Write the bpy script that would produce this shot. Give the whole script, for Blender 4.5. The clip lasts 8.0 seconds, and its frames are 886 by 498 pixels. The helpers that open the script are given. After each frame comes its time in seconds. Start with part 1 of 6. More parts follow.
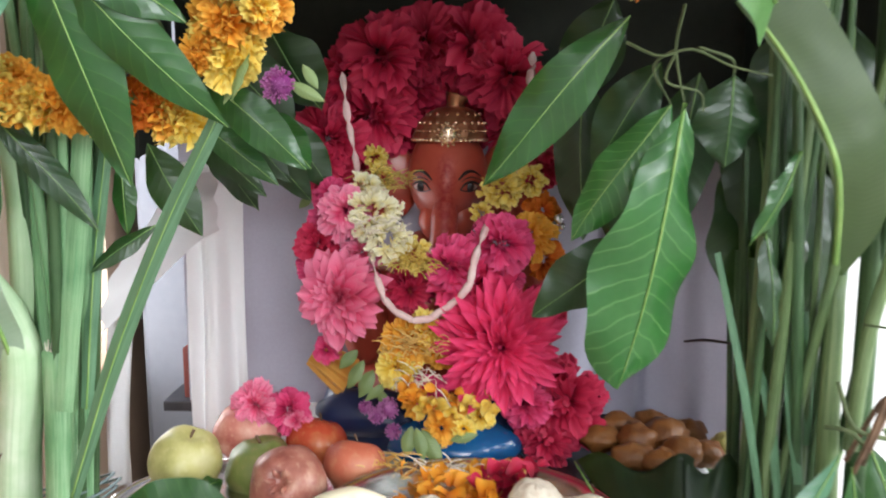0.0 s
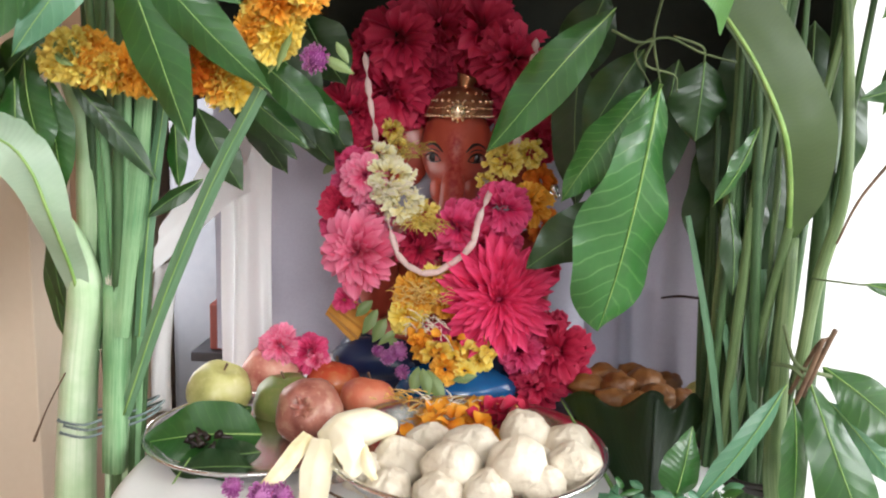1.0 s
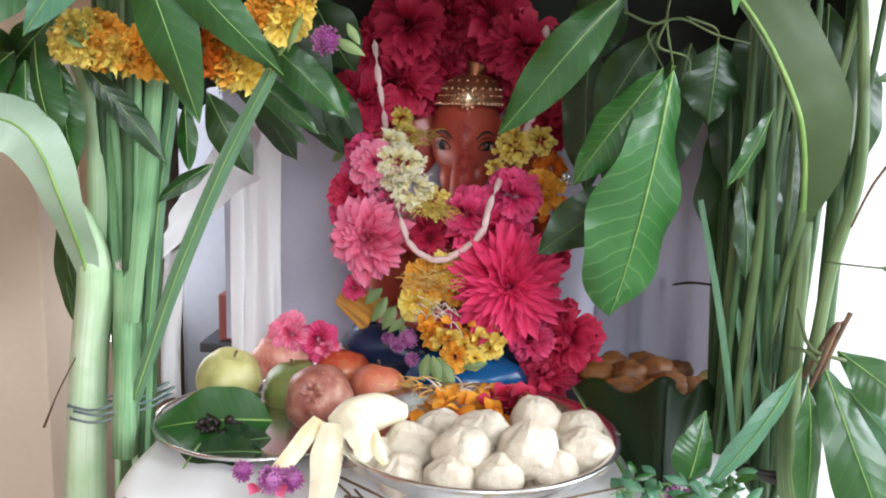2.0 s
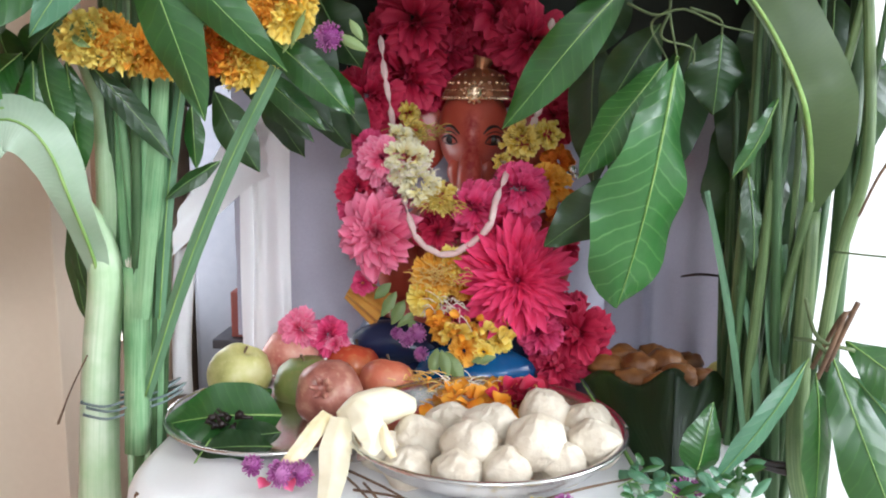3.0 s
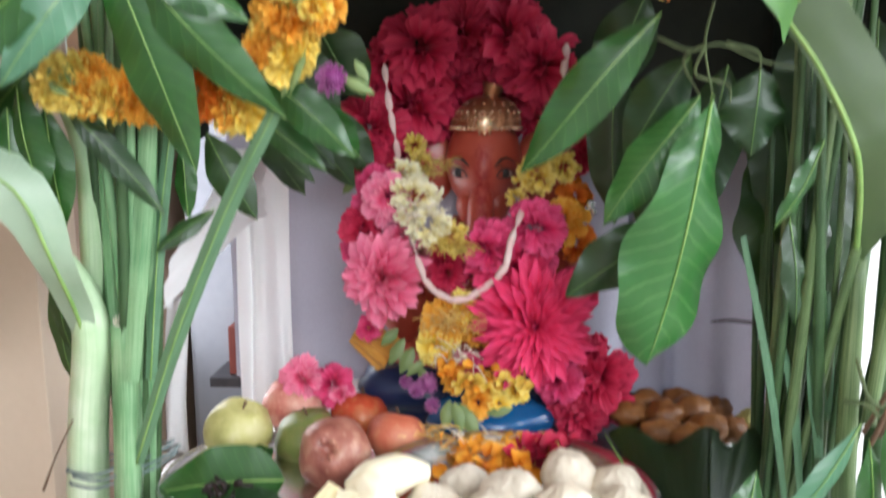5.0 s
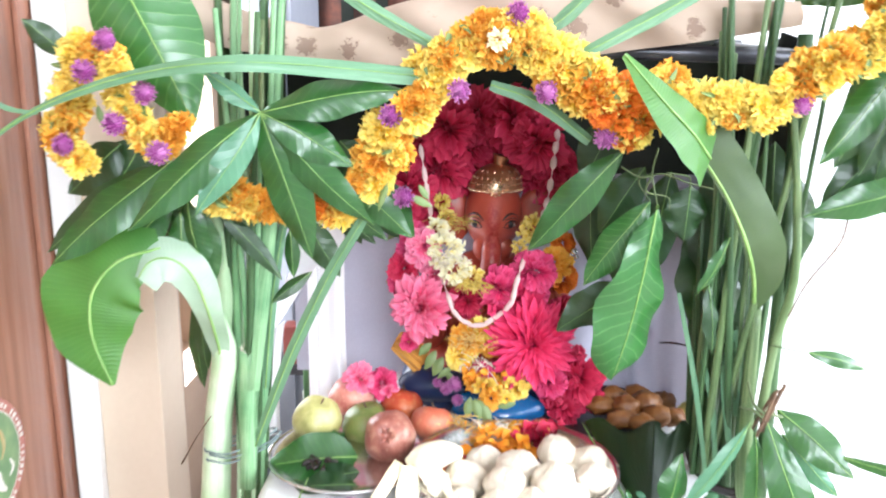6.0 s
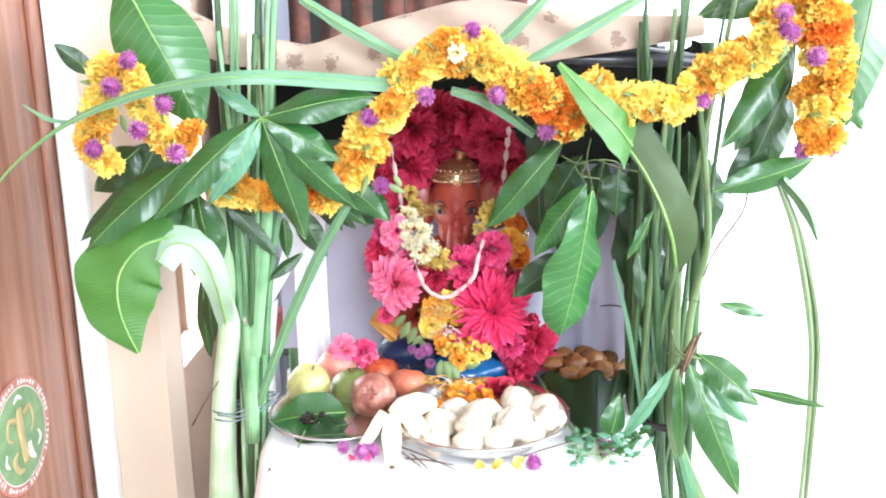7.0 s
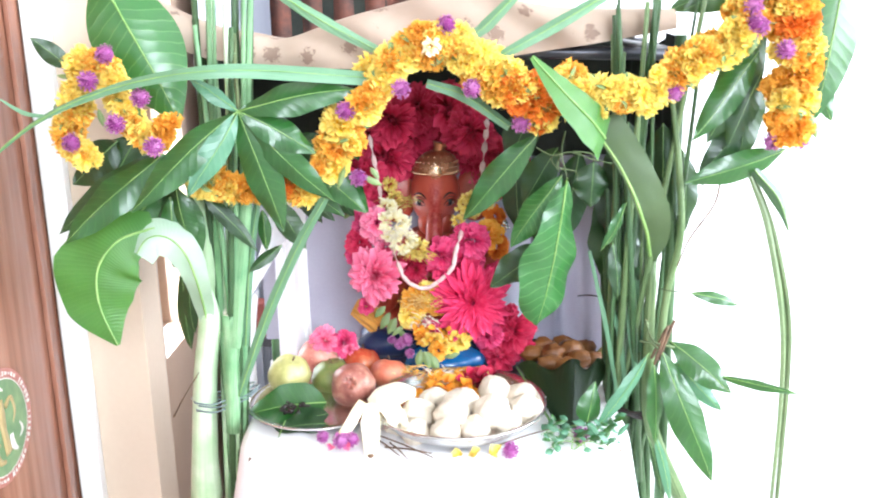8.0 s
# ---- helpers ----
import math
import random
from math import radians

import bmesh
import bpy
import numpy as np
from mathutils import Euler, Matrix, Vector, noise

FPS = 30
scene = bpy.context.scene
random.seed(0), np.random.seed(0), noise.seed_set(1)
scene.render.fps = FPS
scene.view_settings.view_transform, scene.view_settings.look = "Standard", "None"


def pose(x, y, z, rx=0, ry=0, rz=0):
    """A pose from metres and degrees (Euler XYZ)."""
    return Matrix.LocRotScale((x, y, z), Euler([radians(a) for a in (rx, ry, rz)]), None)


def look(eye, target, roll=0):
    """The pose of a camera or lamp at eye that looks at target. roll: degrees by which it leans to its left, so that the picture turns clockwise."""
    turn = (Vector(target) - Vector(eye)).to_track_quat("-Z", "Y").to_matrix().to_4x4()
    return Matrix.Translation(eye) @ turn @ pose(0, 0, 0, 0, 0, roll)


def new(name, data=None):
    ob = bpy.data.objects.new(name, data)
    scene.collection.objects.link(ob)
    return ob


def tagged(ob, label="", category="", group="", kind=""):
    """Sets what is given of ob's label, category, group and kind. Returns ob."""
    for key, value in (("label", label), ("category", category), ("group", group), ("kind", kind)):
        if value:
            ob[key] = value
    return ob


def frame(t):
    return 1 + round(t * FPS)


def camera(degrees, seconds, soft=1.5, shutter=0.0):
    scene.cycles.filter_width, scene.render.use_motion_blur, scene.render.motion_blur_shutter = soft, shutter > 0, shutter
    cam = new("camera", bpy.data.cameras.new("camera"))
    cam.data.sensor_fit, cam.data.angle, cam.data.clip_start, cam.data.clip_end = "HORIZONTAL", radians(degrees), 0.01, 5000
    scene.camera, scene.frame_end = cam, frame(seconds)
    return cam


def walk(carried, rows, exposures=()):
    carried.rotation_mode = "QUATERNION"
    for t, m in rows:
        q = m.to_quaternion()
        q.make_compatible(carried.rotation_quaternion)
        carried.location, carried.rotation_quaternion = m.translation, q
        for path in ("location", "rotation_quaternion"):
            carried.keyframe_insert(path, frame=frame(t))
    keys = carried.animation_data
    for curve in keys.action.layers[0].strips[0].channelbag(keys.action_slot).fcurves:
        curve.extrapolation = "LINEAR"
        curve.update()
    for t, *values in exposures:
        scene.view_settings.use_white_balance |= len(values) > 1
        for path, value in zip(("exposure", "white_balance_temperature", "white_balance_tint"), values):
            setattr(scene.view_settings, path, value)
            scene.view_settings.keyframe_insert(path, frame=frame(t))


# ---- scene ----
cam = camera(55.4, 8.0, soft=2.0, shutter=0.5)
PATH = [
    (0, (0.044, -0.017, 1.128), (-0.038, 1.957, 0.823), 0.0),
    (0.5, (0.061, -0.105, 1.134), (-0.025, 1.867, 0.813), 0.9),
    (1, (0.05, -0.132, 1.113), (-0.05, 1.838, 0.785), 1.5),
    (1.5, (0.043, -0.13, 1.1), (-0.059, 1.841, 0.773), 1.7),
    (3, (0.055, -0.133, 1.097), (-0.096, 1.832, 0.757), 0.6),
    (3.5, (0.054, -0.132, 1.098), (-0.097, 1.833, 0.754), 0.6),
    (4, (0.054, -0.114, 1.086), (-0.095, 1.85, 0.736), 0.6),
    (4.5, (0.055, -0.112, 1.086), (-0.092, 1.851, 0.732), 0.3),
    (5, (0.035, -0.063, 1.133), (-0.111, 1.902, 0.794), -0.1),
    (5.2, (0.039, -0.106, 1.202), (-0.107, 1.856, 0.843), 0.1),
    (6.3, (-0.016, -0.463, 1.323), (-0.089, 1.481, 0.858), 0.5),
    (6.5, (-0.011, -0.52, 1.327), (-0.067, 1.429, 0.879), 0.5),
    (7, (-0.015, -0.565, 1.327), (-0.017, 1.384, 0.88), -0.9),
    (7.5, (-0.017, -0.568, 1.327), (-0.012, 1.379, 0.872), -1.0),
    (8, (0.002, -0.579, 1.331), (0.026, 1.365, 0.862), -1.0),
]
walk(cam, [(t, look(eye, target, roll)) for t, eye, target, roll in PATH],
     [(0, 0.0, 6500, 10), (0.6, 0.10, 6750, 10), (1.0, 0.03, 6800, 10), (1.5, 0.03, 6500, 10), (3, 0.0, 6250, 10), (3.6, 0.04, 6200, 10), (4.0, 0.22, 6200, 10), (4.3, 0.32, 6200, 10), (4.6, 0.34, 6200, 10),
      (5.0, 0.08, 6400, 10), (5.2, 0.20, 6400, 10), (6.3, 0.92, 6050, 10), (7, 0.96, 6050, 10), (7.5, 0.87, 6050, 10), (8, 0.92, 6050, 10)])


# ---------- world and light ----------
world = bpy.data.worlds.new("daylight")
scene.world = world
world.use_nodes = True
sky = world.node_tree.nodes.new("ShaderNodeTexSky")
sky.sky_type, sky.sun_disc = "NISHITA", False
sky.sun_elevation, sky.sun_rotation = radians(40), radians(200)
world.node_tree.links.new(sky.outputs[0], world.node_tree.nodes["Background"].inputs[0])
world.node_tree.nodes["Background"].inputs[1].default_value = 0.12


def window_light(name, m, w, h, watts, colour):
    data = bpy.data.lights.new(name, "AREA")
    data.shape, data.size, data.size_y, data.energy, data.color = "RECTANGLE", w, h, watts, colour
    ob = new(name, data)
    ob.matrix_world = m
    return ob


window_light("side_window_daylight", look((2.42, 0.05, 1.65), (-0.4, 0.75, 1.0)), 2.2, 1.4, 105, (0.91, 0.95, 1.0))
window_light("window_daylight", look((0.75, -2.6, 2.12), (0.0, 0.7, 0.95)), 1.2, 0.9, 64, (0.92, 0.955, 1.0))

# Added lamp with no seen source; it brightens the white drape from behind.
window_light("narrow_window_daylight", pose(-0.60, 1.14, 1.31, 0, -90, 0), 1.16, 0.22, 8.0, (0.93, 0.96, 1.0))

TOP = 0.75          # height of the altar table


# ---------- small tools ----------
def smooth(bm):
    for f in bm.faces:
        f.smooth = True


def world_of(ob):
    p = Vector((0, 0, 0))
    while ob is not None:
        p = p + ob.location
        ob = ob.parent
    return p


def thing(name, label, category, at=(0, 0, 0), group="", kind=""):
    ob = new(name)
    ob.empty_display_size = 0.02
    ob.location = at
    return tagged(ob, label, category, group, kind)


def part(name, bm, material, parent=None, label="", flat=False):
    """Link a bmesh, built in world metres, as one mesh under a thing or a part."""
    if not flat:
        smooth(bm)
    if parent is not None:
        bmesh.ops.translate(bm, verts=bm.verts, vec=-world_of(parent))
    me = bpy.data.meshes.new(name)
    bm.to_mesh(me)
    bm.free()
    for mat in (material if isinstance(material, (list, tuple)) else [material]):
        me.materials.append(mat)
    ob = new(name, me)
    ob.parent = parent
    if label:
        tagged(ob, label)
    return ob


def place(name, me, parent, m):
    """One more object on a shared mesh, at a pose within its parent."""
    ob = new(name, me)
    ob.parent = parent
    ob.matrix_basis = m
    return ob


def surface(bm, fn, nu, nv, closed=False, uv=True, mat=0):
    """A grid of fn(u, v), u and v from 0 to 1; closed joins u = 1 to u = 0."""
    lay = bm.loops.layers.uv.verify() if uv else None
    cols = nu if closed else nu + 1
    vs = [[bm.verts.new(fn(i / nu, j / nv)) for j in range(nv + 1)] for i in range(cols)]
    for i in range(nu):
        for j in range(nv):
            a = (i + 1) % cols
            f = bm.faces.new((vs[i][j], vs[a][j], vs[a][j + 1], vs[i][j + 1]))
            f.material_index = mat
            f.smooth = True
            if uv:
                for lp, (p, q) in zip(f.loops, ((i, j), (i + 1, j), (i + 1, j + 1), (i, j + 1))):
                    lp[lay].uv = (p / nu, q / nv)
    return vs


def spline(pts, n):
    """n + 1 points of a smooth line through pts."""
    p = [Vector(q) for q in pts]
    p = [2 * p[0] - p[1]] + p + [2 * p[-1] - p[-2]]
    out = []
    for k in range(n + 1):
        s = k / n * (len(pts) - 1)
        i = min(int(s), len(pts) - 2)
        f = s - i
        a, b, c, d = p[i:i + 4]
        out.append(0.5 * (2 * b + (c - a) * f + (2 * a - 5 * b + 4 * c - d) * f * f + (3 * b - a - 3 * c + d) * f ** 3))
    return out


def lerp_list(vals, s):
    x = s * (len(vals) - 1)
    i = min(int(x), len(vals) - 2)
    return vals[i] + (vals[i + 1] - vals[i]) * (x - i)


def tube(bm, pts, radii, seg=8, n=16, ridge=0.0, ridges=5, mat=0):
    """A tapered stalk through pts."""
    line = spline(pts, n) if len(pts) > 1 else pts
    rings = []
    side = None
    for k, p in enumerate(line):
        d = (line[min(k + 1, n)] - line[max(k - 1, 0)]).normalized()
        side = d.orthogonal().normalized() if side is None else (side - d * side.dot(d)).normalized()
        up = d.cross(side)
        r = lerp_list(radii, k / n)
        ring = []
        for j in range(seg):
            a = 2 * math.pi * j / seg
            rr = r * (1 + ridge * math.cos(ridges * a))
            ring.append(bm.verts.new(p + side * rr * math.cos(a) + up * rr * math.sin(a)))
        rings.append(ring)
    lay = bm.loops.layers.uv.verify()
    for k in range(n):
        for j in range(seg):
            f = bm.faces.new((rings[k][j], rings[k][(j + 1) % seg], rings[k + 1][(j + 1) % seg], rings[k + 1][j]))
            f.material_index = mat
            for lp, (q, w) in zip(f.loops, ((k, j), (k, j + 1), (k + 1, j + 1), (k + 1, j))):
                lp[lay].uv = (q / n, w / seg)
    for ring in (list(reversed(rings[0])), rings[-1]):
        bm.faces.new(ring).material_index = mat
    return line


def ball(bm, c, r, seg=16, rings=10, squash=(1, 1, 1), lump=0.0, seed=0, mat=0):
    c = Vector(c)

    def fn(u, v):
        a, b = 2 * math.pi * u, math.pi * (0.001 + 0.998 * v)
        d = Vector((math.sin(b) * math.cos(a), math.sin(b) * math.sin(a), math.cos(b)))
        k = 1 + lump * noise.noise(d * 2.2 + Vector((seed * 3.1, seed, -seed)))
        return c + Vector((d.x * squash[0], d.y * squash[1], d.z * squash[2])) * r * k
    surface(bm, fn, seg, rings, closed=True, mat=mat)


def box(bm, lo, hi, bevel=0.004, mat=0):
    lo, hi = Vector(lo), Vector(hi)
    r = bmesh.ops.create_cube(bm, size=1.0, matrix=Matrix.LocRotScale((lo + hi) / 2, None, hi - lo))
    if bevel:
        edges = list({e for v in r["verts"] for e in v.link_edges})
        bmesh.ops.bevel(bm, geom=edges, offset=bevel, segments=2, profile=0.7, affect="EDGES")
    for f in bm.faces:
        f.material_index = f.material_index or mat


# ---------- materials ----------
def material(name, rough=0.6, metal=0.0, spec=0.5, coat=0.0, translucent=0.0):
    mat = bpy.data.materials.new(name)
    mat.use_nodes = True
    nt = mat.node_tree
    bsdf = nt.nodes["Principled BSDF"]
    bsdf.inputs["Roughness"].default_value = rough
    bsdf.inputs["Metallic"].default_value = metal
    bsdf.inputs["Specular IOR Level"].default_value = spec
    bsdf.inputs["Coat Weight"].default_value = coat
    bsdf.inputs["Coat Roughness"].default_value = 0.2
    return mat, nt, bsdf


def noise_node(nt, scale, detail=4.0, rough=0.55, coord=None, stretch=(1, 1, 1)):
    tc = nt.nodes.new("ShaderNodeTexCoord")
    mp = nt.nodes.new("ShaderNodeMapping")
    mp.inputs["Scale"].default_value = stretch
    nt.links.new(tc.outputs[coord or "Object"], mp.inputs[0])
    n = nt.nodes.new("ShaderNodeTexNoise")
    n.inputs["Scale"].default_value, n.inputs["Detail"].default_value, n.inputs["Roughness"].default_value = scale, detail, rough
    nt.links.new(mp.outputs[0], n.inputs[0])
    return n.outputs[0]


def ramp(nt, fac, stops):
    r = nt.nodes.new("ShaderNodeValToRGB")
    while len(r.color_ramp.elements) < len(stops):
        r.color_ramp.elements.new(0.5)
    for e, (p, c) in zip(r.color_ramp.elements, stops):
        e.position, e.color = p, (*c, 1)
    nt.links.new(fac, r.inputs[0])
    return r.outputs[0]


def mix(nt, fac, a, b, mode="MIX"):
    m = nt.nodes.new("ShaderNodeMix")
    m.data_type, m.blend_type = "RGBA", mode
    if isinstance(fac, (int, float)):
        m.inputs[0].default_value = fac
    else:
        nt.links.new(fac, m.inputs[0])
    for sock, v in ((m.inputs[6], a), (m.inputs[7], b)):
        if isinstance(v, tuple):
            sock.default_value = (*v, 1)
        else:
            nt.links.new(v, sock)
    return m.outputs[2]


def maths(nt, op, a, b=0.0):
    m = nt.nodes.new("ShaderNodeMath")
    m.operation = op
    for sock, v in ((m.inputs[0], a), (m.inputs[1], b)):
        if isinstance(v, (int, float)):
            sock.default_value = v
        else:
            nt.links.new(v, sock)
    return m.outputs[0]


def bump(nt, bsdf, height, strength=0.3, distance=0.002):
    b = nt.nodes.new("ShaderNodeBump")
    b.inputs["Strength"].default_value, b.inputs["Distance"].default_value = strength, distance
    nt.links.new(height, b.inputs["Height"])
    nt.links.new(b.outputs[0], bsdf.inputs["Normal"])


def let_through(nt, bsdf, colour, amount):
    """Thin petals and leaves pass some light."""
    out = nt.nodes["Material Output"]
    tr = nt.nodes.new("ShaderNodeBsdfTranslucent")
    if isinstance(colour, tuple):
        tr.inputs[0].default_value = (*colour, 1)
    else:
        nt.links.new(colour, tr.inputs[0])
    ms = nt.nodes.new("ShaderNodeMixShader")
    ms.inputs[0].default_value = amount
    nt.links.new(bsdf.outputs[0], ms.inputs[1])
    nt.links.new(tr.outputs[0], ms.inputs[2])
    nt.links.new(ms.outputs[0], out.inputs[0])


def object_random(nt):
    return nt.nodes.new("ShaderNodeObjectInfo").outputs["Random"]


def island_random(nt):
    return nt.nodes.new("ShaderNodeNewGeometry").outputs["Random Per Island"]


def plain(name, a, b, scale=8.0, rough=0.6, metal=0.0, bumps=0.2, fine=60.0, coat=0.0, spec=0.5, stretch=(1, 1, 1), depth=0.002, thin=0.0):
    mat, nt, bsdf = material(name, rough, metal, spec, coat)
    big = noise_node(nt, scale, stretch=stretch)
    small = noise_node(nt, fine, 6.0, stretch=stretch)
    col = mix(nt, 0.25, ramp(nt, big, [(0.3, a), (0.7, b)]), ramp(nt, small, [(0.35, a), (0.65, b)]))
    nt.links.new(col, bsdf.inputs["Base Color"])
    bump(nt, bsdf, small, bumps, depth)
    if thin:
        let_through(nt, bsdf, col, thin)
    return mat


def leaf_material(name, dark, light, vein, rough=0.38, veins=11.0, lift=0.12, mark=0.20, quilt=0.12):
    """Blade green with paired side veins laid along the blade's own length, the blade swelling between them."""
    mat, nt, bsdf = material(name, rough, 0, 0.7)
    tc = nt.nodes.new("ShaderNodeTexCoord")
    sep = nt.nodes.new("ShaderNodeSeparateXYZ")
    nt.links.new(tc.outputs["UV"], sep.inputs[0])
    across = maths(nt, "ABSOLUTE", maths(nt, "SUBTRACT", sep.outputs[1], 0.5))
    sway = noise_node(nt, 1.0, 2.0, 0.5, "UV", (5.0, 3.0, 1))
    ph = maths(nt, "SUBTRACT", maths(nt, "MULTIPLY", sep.outputs[0], veins), maths(nt, "MULTIPLY", across, 3.2))
    ph = maths(nt, "ADD", ph, maths(nt, "MULTIPLY", sway, 0.8))
    saw = maths(nt, "ABSOLUTE", maths(nt, "SUBTRACT", maths(nt, "FRACT", ph), 0.5))
    line = ramp(nt, saw, [(0.42, (0, 0, 0)), (0.49, (1, 1, 1))])
    big = noise_node(nt, 22.0)
    small = noise_node(nt, 160.0, 5.0)
    col = mix(nt, object_random(nt), ramp(nt, big, [(0.3, dark), (0.72, light)]), ramp(nt, big, [(0.25, light), (0.75, dark)]))
    col = mix(nt, maths(nt, "MULTIPLY", small, 0.10), col, vein)
    col = mix(nt, maths(nt, "MULTIPLY", line, mark), col, vein)
    nt.links.new(col, bsdf.inputs["Base Color"])
    swell = maths(nt, "MULTIPLY", maths(nt, "MULTIPLY", saw, saw), -4.0)
    bump(nt, bsdf, maths(nt, "ADD", swell, maths(nt, "MULTIPLY", small, 0.3)), quilt, 0.0022)
    let_through(nt, bsdf, mix(nt, 0.6, col, (0.25, 0.5, 0.05)), lift)
    return mat


def stalk_material(name, base, tip, streak, rough=0.45):
    """Long fibres along the stalk, paler in streaks."""
    mat, nt, bsdf = material(name, rough, 0, 0.45)
    fibres = noise_node(nt, 1.0, 5.0, 0.6, "UV", (3.0, 26.0, 1))
    blot = noise_node(nt, 16.0)
    col = ramp(nt, blot, [(0.35, base), (0.7, tip)])
    col = mix(nt, ramp(nt, fibres, [(0.42, (0, 0, 0)), (0.75, (0.75, 0.75, 0.75))]), col, streak)
    nt.links.new(col, bsdf.inputs["Base Color"])
    bump(nt, bsdf, fibres, 0.35, 0.002)
    return mat


def petal_material(name, base, tip, heart, rough=0.55, through_=0.16):
    """Petals paler to the tip, with fine lines; each differs a little."""
    mat, nt, bsdf = material(name, rough, 0, 0.3)
    tc = nt.nodes.new("ShaderNodeTexCoord")
    sep = nt.nodes.new("ShaderNodeSeparateXYZ")
    nt.links.new(tc.outputs["UV"], sep.inputs[0])
    col = ramp(nt, sep.outputs[0], [(0.0, heart), (0.45, base), (1.0, tip)])
    lines = noise_node(nt, 1.0, 3.0, 0.5, "UV", (2.0, 24.0, 1))
    col = mix(nt, ramp(nt, lines, [(0.4, (0, 0, 0)), (0.8, (0.25, 0.25, 0.25))]), col, tip)
    col = mix(nt, maths(nt, "MULTIPLY", island_random(nt), 0.34), col, heart)
    col = mix(nt, maths(nt, "MULTIPLY", object_random(nt), 0.25), col, tip)
    nt.links.new(col, bsdf.inputs["Base Color"])
    bump(nt, bsdf, lines, 0.25, 0.001)
    let_through(nt, bsdf, col, through_)
    return mat


MANGO = leaf_material("mango_leaf_green", (0.005, 0.044, 0.009), (0.014, 0.098, 0.015), (0.12, 0.28, 0.05), 0.30, 13.0, 0.10, 0.16, 0.08)
MANGO_FRESH = leaf_material("fresh_mango_leaf_green", (0.010, 0.085, 0.016), (0.028, 0.160, 0.030), (0.22, 0.42, 0.14), 0.30, 14.0, 0.12, 0.34, 0.12)
# Darker copy of the leaf green, with the shade among leaves in its colour.
MANGO_DARK = leaf_material("shaded_leaf_green", (0.004, 0.024, 0.006), (0.009, 0.050, 0.010), (0.04, 0.11, 0.03), 0.4)
MANGO_PALE = leaf_material("leaf_underside_green", (0.035, 0.13, 0.07), (0.075, 0.22, 0.12), (0.22, 0.40, 0.24), 0.38)
BANANA = leaf_material("banana_leaf_green", (0.03, 0.14, 0.018), (0.065, 0.24, 0.034), (0.24, 0.42, 0.11), 0.42, 46.0, 0.35, 0.16, 0.2)
BANANA_PALE = leaf_material("banana_leaf_pale", (0.28, 0.42, 0.28), (0.43, 0.55, 0.42), (0.50, 0.62, 0.47), 0.4, 50.0, 0.2, 0.12, 0.08)
BANANA_GREY = leaf_material("banana_leaf_underside", (0.042, 0.080, 0.030), (0.090, 0.140, 0.060), (0.18, 0.25, 0.12), 0.5, 60.0, 0.15, 0.08, 0.04)
RIB = plain("leaf_rib", (0.16, 0.32, 0.07), (0.30, 0.46, 0.14), 30, 0.5)
RIB_DARK = plain("dark_leaf_rib", (0.10, 0.22, 0.06), (0.20, 0.34, 0.10), 30, 0.5)
STEM = stalk_material("banana_stem", (0.40, 0.60, 0.33), (0.72, 0.80, 0.64), (0.34, 0.54, 0.28))
REED = stalk_material("reed_stalk", (0.10, 0.26, 0.11), (0.22, 0.42, 0.20), (0.42, 0.58, 0.36))
# Reed green darkened: shade between and behind the stalks is in the colour.
REED_SHADED = stalk_material("shaded_reed_stalk", (0.02, 0.06, 0.02), (0.05, 0.11, 0.04), (0.12, 0.20, 0.08))
REEDLEAF = leaf_material("reed_leaf_pale", (0.075, 0.19, 0.10), (0.145, 0.30, 0.17), (0.30, 0.45, 0.30), 0.42, 3.0, 0.15, 0.15, 0.2)
REED_OLIVE = stalk_material("olive_stalk", (0.055, 0.105, 0.036), (0.12, 0.19, 0.066), (0.28, 0.36, 0.18))
DRY_REED = stalk_material("dry_olive_reed", (0.08, 0.13, 0.05), (0.14, 0.20, 0.08), (0.24, 0.28, 0.15))
BRACT = leaf_material("pale_bract_green", (0.12, 0.20, 0.06), (0.24, 0.33, 0.12), (0.36, 0.42, 0.2), 0.5)
BOWL_LEAF = leaf_material("dried_dark_leaf", (0.006, 0.018, 0.007), (0.012, 0.034, 0.012), (0.03, 0.06, 0.02), 0.5)
TWIG = plain("twig_bark", (0.06, 0.09, 0.035), (0.13, 0.17, 0.07), 40, 0.7)
BROWN_TWIG = plain("dry_twig", (0.09, 0.05, 0.03), (0.2, 0.12, 0.07), 60, 0.8)
YELLOW = petal_material("marigold_yellow", (0.94, 0.62, 0.02), (0.98, 0.84, 0.24), (0.80, 0.36, 0.01))
ORANGE = petal_material("marigold_orange", (0.88, 0.31, 0.012), (0.96, 0.54, 0.08), (0.52, 0.09, 0.004))
DEEP = petal_material("marigold_deep_orange", (0.74, 0.12, 0.008), (0.88, 0.26, 0.03), (0.36, 0.03, 0.004))
PURPLE = petal_material("gomphrena_purple", (0.28, 0.022, 0.22), (0.62, 0.26, 0.52), (0.10, 0.006, 0.08))
CRIMSON = petal_material("crimson_petal", (0.84, 0.016, 0.105), (0.95, 0.09, 0.25), (0.28, 0.002, 0.022))
RED = petal_material("red_petal", (0.52, 0.006, 0.044), (0.74, 0.05, 0.13), (0.13, 0.002, 0.010))
PINK = petal_material("pink_petal", (0.90, 0.075, 0.22), (0.97, 0.34, 0.50), (0.60, 0.012, 0.09))
MAGENTA = petal_material("magenta_petal", (0.74, 0.014, 0.12), (0.88, 0.11, 0.28), (0.28, 0.004, 0.04))
CREAM = petal_material("cream_petal", (0.93, 0.84, 0.42), (0.97, 0.94, 0.76), (0.78, 0.62, 0.16))
